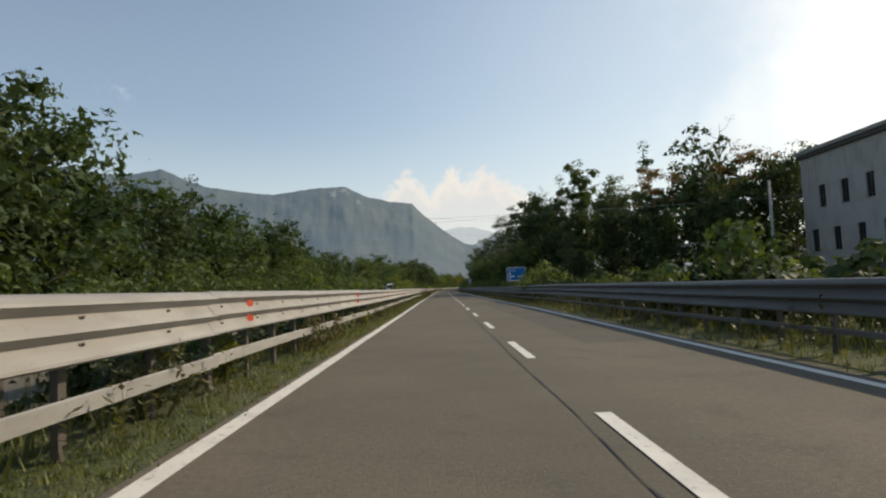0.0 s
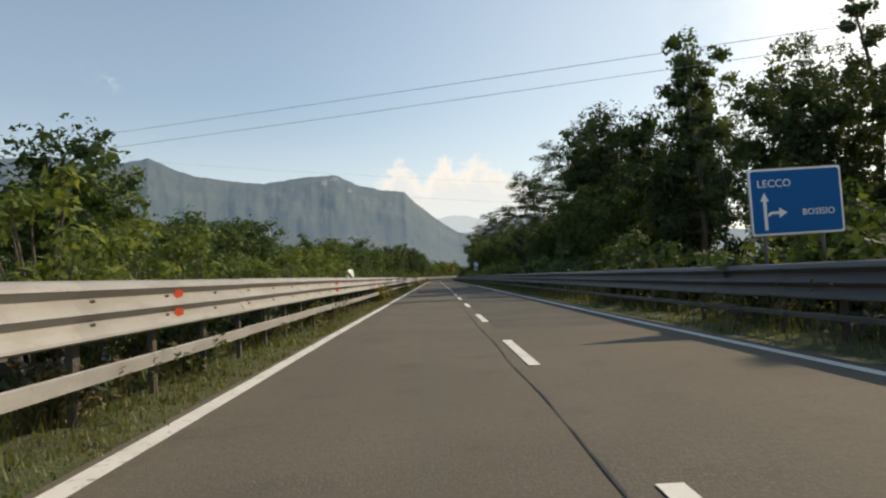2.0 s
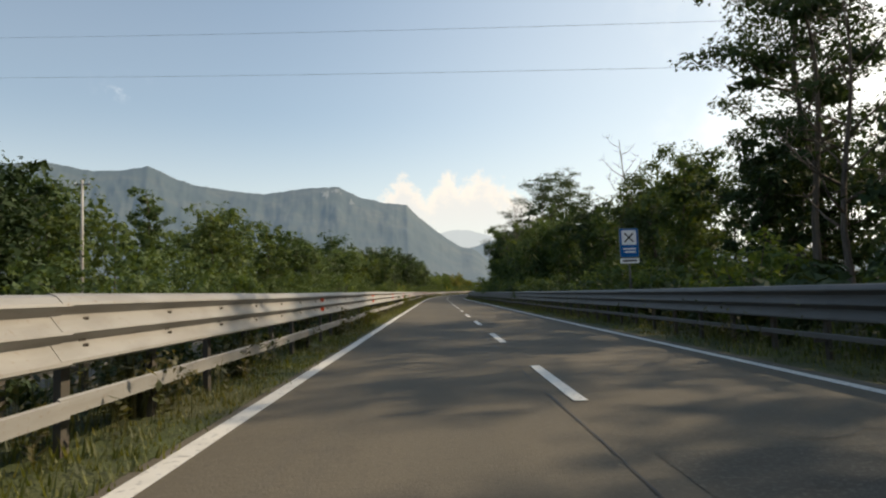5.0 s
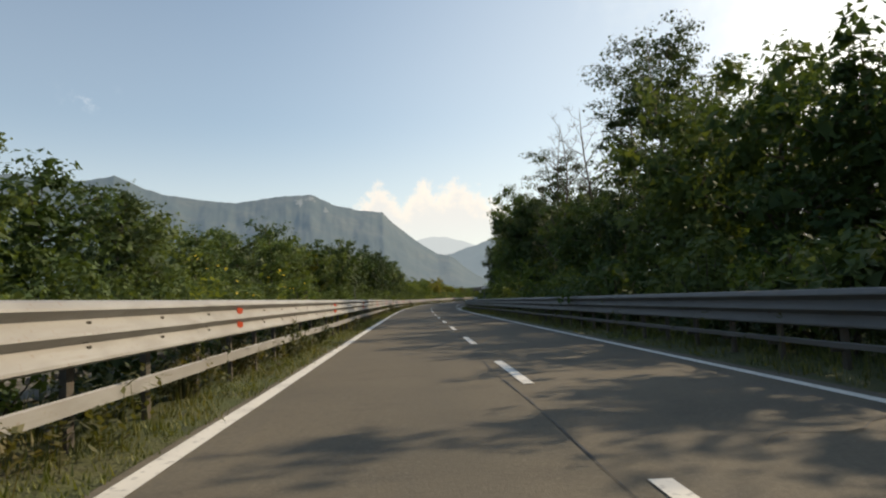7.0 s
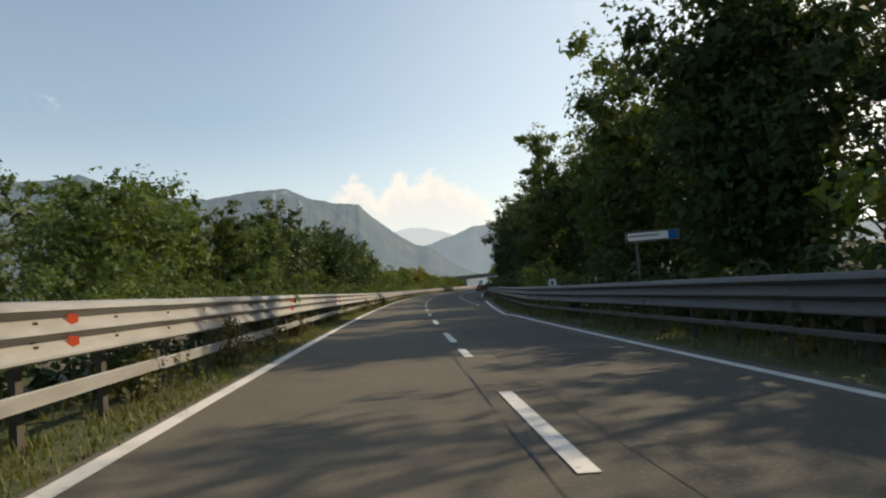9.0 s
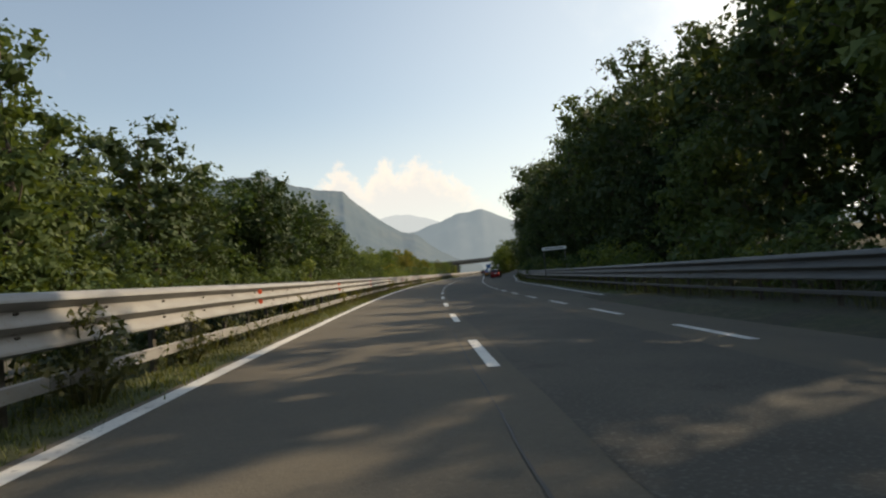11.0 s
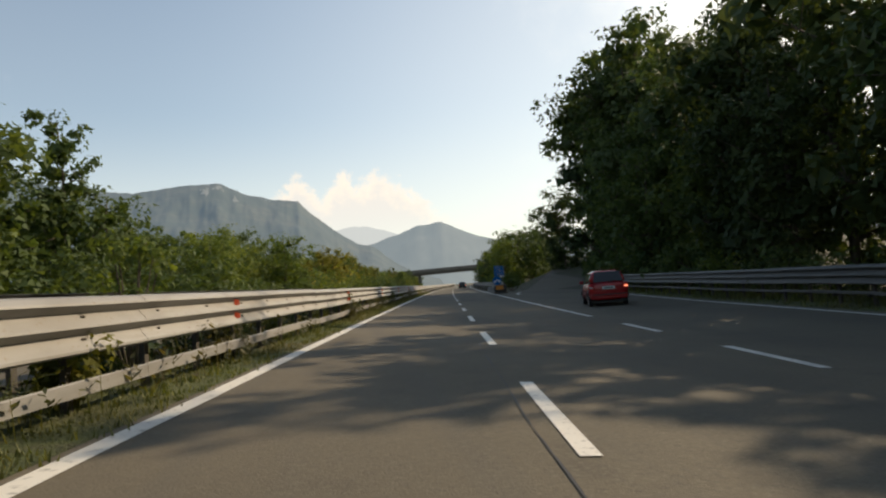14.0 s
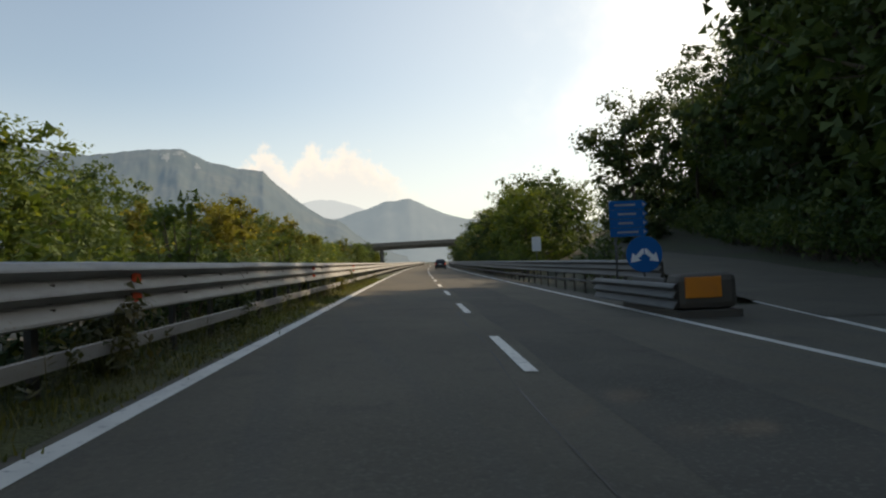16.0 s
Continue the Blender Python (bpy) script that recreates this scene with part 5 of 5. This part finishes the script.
for k in range(4):
    pl = part("panel", flat(((-0.54, -0.125), (0.46, -0.125), (0.58, 0.0), (0.46, 0.125), (-0.54, 0.125)), 0.03), M["blue"], t, place=Matrix.Translation((0, 0, 2.74 - 0.265 * k)))
    bar(pl, -0.08 + 0.05 * (k % 2), 0, 0.62 - 0.09 * (k % 3), 0.055, M["sign_back"], -0.006)
    part("arrow_tip", flat(((0.44, -0.06), (0.54, 0.0), (0.44, 0.06))), M["sign_back"], pl, place=Matrix.Translation((0, -0.006, 0)))
t = thing("diverge_sign", set_at(421.2, 7.95, 0, 0), "round blue sign with white diverging arrows at the exit nose", "road sign")
part("post", pole_mesh(1.2), None, t, place=Matrix.Translation((0, 0.08, 0)))
pl = part("panel", flat([(0.46 * math.cos(radians(a)), 0.46 * math.sin(radians(a))) for a in range(0, 360, 15)], 0.03), M["blue"], t, place=Matrix.Translation((0, 0, 1.30)))
for k in (-1, 1):
    part("arrow", flat([(x * k, z) for x, z in ((0.01, 0.02), (0.01, 0.14), (0.06, 0.14), (0.22, -0.03), (0.30, 0.04), (0.36, -0.20), (0.10, -0.16), (0.16, -0.10))][::k]), M["white"], pl, place=Matrix.Translation((0, -0.006, 0)))
t = thing("crash_cushion", set_at(418.0, 7.9, 0, 0), "low orange-faced crash cushion at the head of the exit nose", "crash barrier")
part("nose", boxed(-0.52, 0.72, -0.05, 0.6, 0.16, 0.88, bevel=0.14), M["steel_dark"], t)
part("marker_panel", boxed(-0.38, 0.36, -0.09, -0.052, 0.40, 0.82, bevel=0.015), M["orange"], t, "orange retroreflective panel")
part("base", boxed(-0.56, 0.76, -0.12, 3.2, -0.05, 0.155, bevel=0.02), M["steel_dark"], t)
for x in (-0.50, 0.68):
    for k in range(2):
        part("side_panel", boxed(x - 0.03, x + 0.03, 0.6 + 0.95 * k, 1.55 + 0.95 * k, 0.20, 0.80, bevel=0.02), M["zinc_shaded"], t)
_low = [(417.9, 7.34, 0.0), (419.4, 7.22, 0.0), (421.0, 7.10, 0.0), (422.3, 7.02, 0.0)]
part("low_beam", mesh_of("low_beam", *sweep(beam_profile(-1, -0.45), _low, True, at(418.0, 7.9)), M["zinc_shaded"]), None, t, "lower beam leading up to the guard rail", place=set_at(418.0, 7.9).inverted() @ Matrix.Translation(at(418.0, 7.9)))
pl = sign("white_sign", 451.0, 10.95, 2.22, 0.66, 1.05, M["white"], M["white"], "plain white rectangular sign beyond the exit nose", (0.0,))


# ---- poles and wires ----
def pole(s, d, h, r, label, arms=True, mat="concrete"):
    t = thing("utility_pole", set_at(s, d), label, "utility pole")
    part("shaft", mesh_of("shaft", *tube([Vector((0, 0, -0.5)), Vector((0, 0, h * 0.5)), Vector((0, 0, h))], [r, r * 0.8, r * 0.6], 10), M[mat], True), None, t)
    if arms:
        part("cross_arm", boxed(-0.75, 0.75, -0.05, 0.05, h - 0.55, h - 0.43, bevel=0.01), M["steel_dark"], t)
        for x in (-0.65, 0, 0.65):
            part("insulator", mesh_of("insulator", *tube([Vector((x, 0, h - 0.43)), Vector((x, 0, h - 0.34)), Vector((x, 0, h - 0.25))], [0.05, 0.07, 0.03], 8), M["white"], True), None, t)
    return t


pole(181.2, -32.6, 13.3, 0.2, "tall pale concrete utility pole above the trees")
pole(54.0, 30.8, 9.3, 0.17, "slim pale concrete pole before the trees", arms=False)
pole(227.0, -3.6, 2.5, 0.05, "short thin grey post in the median", arms=False, mat="zinc_shaded")


def wires(a, b, sag, label):
    a, b = Vector(a), Vector(b)
    pts = [a.lerp(b, k / 24) - Vector((0, 0, sag * (1 - (k / 12 - 1) ** 2))) for k in range(25)]
    return tagged(new("overhead_wire", mesh_of("overhead_wire", *tube(pts, [0.011] * 25, 5), M["wire"])), label, "power line", "overhead wires")


wires((-64, 104.2, 12.6), (64, 46.6, 7.7), 0.6, "thin dark overhead wire crossing the road")
wires((-64, 101.9, 10.8), (64, 52.0, 8.9), 0.6, "thin dark overhead wire crossing the road")
wires((-90, 196.0, 35.4), (90, 129.4, 6.4), 1.3, "thin dark overhead wire crossing high over the road")
wires((-90, 197.9, 31.4), (90, 122.9, 2.6), 1.3, "thin dark overhead wire crossing high over the road")


# ---- buildings ----
def factory():
    m = set_at(61.5, 38.0)
    b = thing("building", m, "grey rendered industrial building with small dark windows", "building")
    L, D, H = 46.0, 16.0, 12.6
    rows = ((1.05, 3.15), (2.60, 7.25))
    holes = [(y0 + 3.33 * k, z) for y0, z in rows for k in range(13)]
    ys = sorted({0.0, L} | {y for y, _ in holes} | {y + 1.1 for y, _ in holes})
    zs = [-0.6, 3.15, 5.25, 7.25, 9.35, H]
    bm = bmesh.new()
    grid = {(i, k, x): bm.verts.new((x, -y, z)) for i, y in enumerate(ys) for k, z in enumerate(zs) for x in (0.0, 0.35)}
    opening = lambda y, z: any(abs(z - hz) < 0.01 and hy - 0.01 < y < hy + 1.09 for hy, hz in holes)
    solid = {(i, k) for i in range(len(ys) - 1) for k in range(5) if not opening(ys[i], zs[k])}
    for i, k in solid:
        bm.faces.new([grid[q] for q in ((i, k, 0.0), (i + 1, k, 0.0), (i + 1, k + 1, 0.0), (i, k + 1, 0.0))])
        bm.faces.new([grid[q] for q in ((i, k + 1, 0.35), (i + 1, k + 1, 0.35), (i + 1, k, 0.35), (i, k, 0.35))])
        for (di, dk), (c, d) in (((-1, 0), ((i, k), (i, k + 1))), ((1, 0), ((i + 1, k + 1), (i + 1, k))), ((0, -1), ((i + 1, k), (i, k))), ((0, 1), ((i, k + 1), (i + 1, k + 1)))):
            if (i + di, k + dk) not in solid:
                bm.faces.new([grid[q] for q in ((*c, 0.0), (*d, 0.0), (*d, 0.35), (*c, 0.35))])
    bmesh.ops.recalc_face_normals(bm, faces=bm.faces)
    part("front_wall", bm, M["concrete"], b)
    part("gable_wall", boxed(0.36, D, -0.35, 0.0, -0.6, H), M["concrete"], b)
    part("gable_wall", boxed(0.36, D, -L, -L + 0.35, -0.6, H), M["concrete"], b)
    part("back_wall", boxed(D, D + 0.35, -L, 0.0, -0.6, H), M["concrete"], b)
    part("roof", boxed(-0.45, D + 0.7, -L - 0.3, 0.35, H + 0.003, H + 0.38, bevel=0.04), M["roof"], b)
    part("eaves", boxed(-0.30, -0.02, -L, 0.2, H - 0.35, H - 0.004, bevel=0.02), M["steel_dark"], b)
    for y, z in holes:
        w = part("window", boxed(0.14, 0.20, -y - 1.1, -y, z, z + 2.1), M["glass"], b)
        part("frame", boxed(0.10, 0.14, -y - 0.58, -y - 0.52, z, z + 2.1), M["steel_dark"], w)
        part("sill", boxed(-0.06, 0.09, -y - 1.16, -y + 0.06, z - 0.10, z - 0.003), M["roof"], w)


factory()


# ---- the overbridge ----
def bridge(s, d, z, turn, slope):
    m = set_at(s, d, 0, turn) @ Matrix.Rotation(radians(slope), 4, "Y")
    b = thing("overbridge", m, "stained concrete road bridge crossing the valley ahead, shade darkened into its colour", "bridge")
    half, n = 62, 40
    def arch(x):
        return z + 0.2 - 1.9 * (x / half) ** 2
    v, f = [], []
    for i in range(n + 1):
        x = -half + 2 * half * i / n
        lo, hi = arch(x), z + 1.75 - 0.9 * (x / half) ** 2
        v += [(x, -4.6, hi), (x, -4.6, hi - 0.55), (x, -3.6, lo), (x, 3.6, lo), (x, 4.6, hi - 0.55), (x, 4.6, hi)]
    for i in range(n):
        for k in range(6):
            j = (k + 1) % 6
            f.append((i * 6 + k, i * 6 + j, i * 6 + 6 + j, i * 6 + 6 + k))
    part("deck", mesh_of("deck", v, f, M["girder"]), None, b)
    for y in (-4.5, 4.5):
        v, f = [], []
        for i in range(n + 1):
            x = -half + 2 * half * i / n
            hi = z + 1.755 - 0.9 * (x / half) ** 2
            v += [(x, y - 0.12, hi), (x, y + 0.12, hi), (x, y + 0.12, hi + 0.75), (x, y - 0.12, hi + 0.75)]
        for i in range(n):
            for k in range(4):
                j = (k + 1) % 4
                f.append((i * 4 + k, i * 4 + j, i * 4 + 4 + j, i * 4 + 4 + k))
        part("parapet", mesh_of("parapet", v, f, M["zinc_shaded"]), None, b)
    for x in (-16.5, 18.5):
        part("pier", boxed(x - 0.6, x + 0.6, -2.6, 2.6, -1.5, arch(x) + 0.1, bevel=0.1), M["girder"], b)


bridge(622.0, 2.0, 5.8, 8.0, -0.6)


# ---- vehicles ----
def wheel_parts(parent, x, y, r, w):
    side = 1 if x > 0 else -1
    place = Matrix.Translation((x, y, r)) @ Matrix.Rotation(radians(90), 4, "Y")
    bm = bmesh.new()
    bmesh.ops.create_cone(bm, cap_ends=True, segments=24, radius1=r, radius2=r, depth=w)
    bmesh.ops.bevel(bm, geom=[e for e in bm.edges if len(e.link_faces) == 2 and any(len(q.verts) > 4 for q in e.link_faces)], offset=0.03, segments=2, affect="EDGES")
    wh = part("wheel", bm, M["rubber"], parent, place=place)
    bm = bmesh.new()
    bmesh.ops.create_cone(bm, cap_ends=True, segments=20, radius1=r * 0.62, radius2=r * 0.55, depth=0.03)
    part("rim", bm, M["rim"], wh, place=Matrix.Translation((0, 0, side * (w / 2 + 0.008))))


def lofted(sections, mat, name, parent):
    """A body from cross sections: (y, half width low, half width mid, half width top, z low, z mid, z top)."""
    v, f = [], []
    for y, a, b, c, z0, z1, z2 in sections:
        half = [(a * 0.9, z0), (a, z0 + 0.12), (b, (z0 + z1) / 2), (b * 0.985, z1), (c, z2 - 0.06), (c * 0.86, z2)]
        v += [(x, y, z) for x, z in half] + [(-x, y, z) for x, z in reversed(half)]
    n = 12
    for i in range(len(sections) - 1):
        for k in range(n):
            j = (k + 1) % n
            f.append((i * n + k, i * n + j, (i + 1) * n + j, (i + 1) * n + k))
    f.append(tuple(range(n)))
    f.append(tuple(range((len(sections) - 1) * n, len(sections) * n))[::-1])
    me = mesh_of(name, v, f, mat, True)
    bm = bmesh.new()
    bm.from_mesh(me)
    bmesh.ops.recalc_face_normals(bm, faces=bm.faces)
    bm.to_mesh(me)
    bm.free()
    ob = part(name, me, None, parent)
    mod = ob.modifiers.new("soft", "SUBSURF")
    mod.levels = mod.render_levels = 1
    return ob


def hatchback(m, label, paint):
    c = thing("car", m, label, "car")
    body = lofted(((0.0, 0.72, 0.80, 0.55, 0.30, 0.92, 0.98), (0.06, 0.76, 0.82, 0.60, 0.24, 0.95, 1.05), (0.8, 0.79, 0.83, 0.68, 0.20, 0.96, 1.02), (2.4, 0.79, 0.83, 0.70, 0.20, 0.94, 1.00), (3.1, 0.78, 0.81, 0.66, 0.22, 0.86, 0.93), (3.6, 0.70, 0.72, 0.52, 0.26, 0.66, 0.76)), M[paint], "body", c)
    lofted(((0.10, 0.70, 0.735, 0.60, 0.93, 1.20, 1.30), (0.28, 0.72, 0.725, 0.585, 0.93, 1.24, 1.505), (0.9, 0.73, 0.725, 0.60, 0.93, 1.24, 1.55), (1.7, 0.73, 0.72, 0.60, 0.93, 1.24, 1.53), (2.35, 0.72, 0.70, 0.58, 0.93, 1.18, 1.36), (2.9, 0.66, 0.62, 0.50, 0.90, 0.95, 0.99)), M[paint], "cabin", c)
    part("rear_window", flat(((-0.60, 1.02), (0.60, 1.02), (0.52, 1.46), (-0.52, 1.46)), 0.02), M["glass"], c, "dark tinted rear window", place=Matrix.Translation((0, 0.035, 0)) @ Matrix.Translation((0, 0, 1.04)) @ Matrix.Rotation(radians(-17), 4, "X") @ Matrix.Translation((0, -0.02, -1.04)))
    for x in (-1, 1):
        for y0, y1 in ((0.42, 0.98), (1.04, 1.66), (1.72, 2.12)):
            q = flat([(y0 - 0.05 if y0 < 0.5 else y0, 1.01), (y1 + (0.22 if y1 > 2 else 0), 1.01), (y1 - (0.06 if y1 > 2 else 0), 1.40 if y1 < 2 else 1.30), (y0 + 0.03, 1.43)], 0.02)
            bmesh.ops.transform(q, verts=q.verts, matrix=Matrix.Translation((x * 0.735, 0, 0)) @ Matrix.Rotation(radians(90), 4, "Z"))
            bmesh.ops.rotate(q, verts=q.verts, cent=(x * 0.735, 0, 1.01), matrix=Matrix.Rotation(radians(-x * 13), 3, "Y"))
            part("side_window", q, M["glass"], c)
        part("tail_lamp", boxed(x * 0.70 - 0.10, x * 0.70 + 0.10, -0.035, 0.16, 0.66, 0.96, bevel=0.03), M["tail"], c, "red tail lamp")
        part("indicator", boxed(x * 0.71 - 0.075, x * 0.71 + 0.075, -0.04, 0.02, 0.78, 0.84, bevel=0.01), M["lit"] if x > 0 else M["white"], c)
        part("mirror", boxed(*sorted((x * 0.80, x * 0.98)), 2.16, 2.26, 0.96, 1.10, bevel=0.03), M[paint], c)
        for y in (0.55, 2.95):
            wheel_parts(c, x * 0.72, y, 0.285, 0.17)
            part("wheel_arch", mesh_of("wheel_arch", *tube([Vector((x * 0.825, y + 0.34 * math.cos(radians(a)), 0.29 + 0.34 * math.sin(radians(a)))) for a in range(0, 181, 20)], [0.025] * 10, 5), M["black"]), None, c)
    part("bumper", boxed(-0.76, 0.76, -0.06, 0.10, 0.30, 0.52, bevel=0.05), M[paint], c)
    part("bumper_strip", boxed(-0.70, 0.70, -0.075, -0.055, 0.48, 0.53, bevel=0.006), M["black"], c)
    part("under_tray", boxed(-0.70, 0.70, 0.05, 3.5, 0.17, 0.24), M["black"], c)
    np_ = part("number_plate", boxed(-0.26, 0.26, -0.045, -0.02, 0.72, 0.83, bevel=0.008), M["white"], c)
    part("bar", boxed(-0.19, 0.19, -0.049, -0.0455, 0.755, 0.80), M["black"], np_)
    part("rear_wiper", boxed(-0.03, 0.33, -0.012, 0.005, 1.05, 1.07), M["black"], c)
    return c


def van(m, label):
    c = thing("van", m, label, "van")
    lofted(((0.0, 0.90, 0.96, 0.80, 0.40, 1.3, 2.15), (0.15, 0.93, 0.99, 0.86, 0.35, 1.3, 2.32), (3.4, 0.93, 0.99, 0.86, 0.35, 1.3, 2.34), (3.9, 0.93, 0.98, 0.80, 0.35, 1.25, 2.12), (4.5, 0.92, 0.95, 0.62, 0.35, 1.1, 1.30), (5.1, 0.86, 0.88, 0.60, 0.38, 0.86, 1.02)), M["van_paint"], "body", c)
    part("windscreen", flat(((-0.74, 0), (0.74, 0), (0.66, 0.92), (-0.66, 0.92)), 0.02), M["glass"], c, place=Matrix.Translation((0, 4.48, 1.28)) @ Matrix.Rotation(radians(32), 4, "X"))
    for x in (-1, 1):
        part("side_window", boxed(*sorted((x * 0.945, x * 0.955)), 3.2, 3.95, 1.35, 1.85), M["glass"], c)
        part("mirror", boxed(*sorted((x * 0.98, x * 1.18)), 3.95, 4.1, 1.25, 1.6, bevel=0.04), M["black"], c)
        part("headlight", boxed(x * 0.66 - 0.14, x * 0.66 + 0.14, 4.98, 5.08, 0.75, 0.95, bevel=0.03), M["white"], c)
        for y in (0.9, 4.2):
            wheel_parts(c, x * 0.86, y, 0.34, 0.22)
    part("bumper", boxed(-0.85, 0.85, 4.98, 5.2, 0.36, 0.62, bevel=0.06), M["black"], c)
    return c


hatchback(set_at(382.1, 9.37, 0.0, -7), "small red hatchback with lit tail lamp in the exit lane", "red_paint")
hatchback(set_at(500, 5.2), "dark hatchback far ahead on the road", "dark_paint")
van(Matrix.LocRotScale(at(106.3, -6.3), Euler((0, 0, heading(106.3) + math.pi)), None), "white panel van on the opposite carriageway")
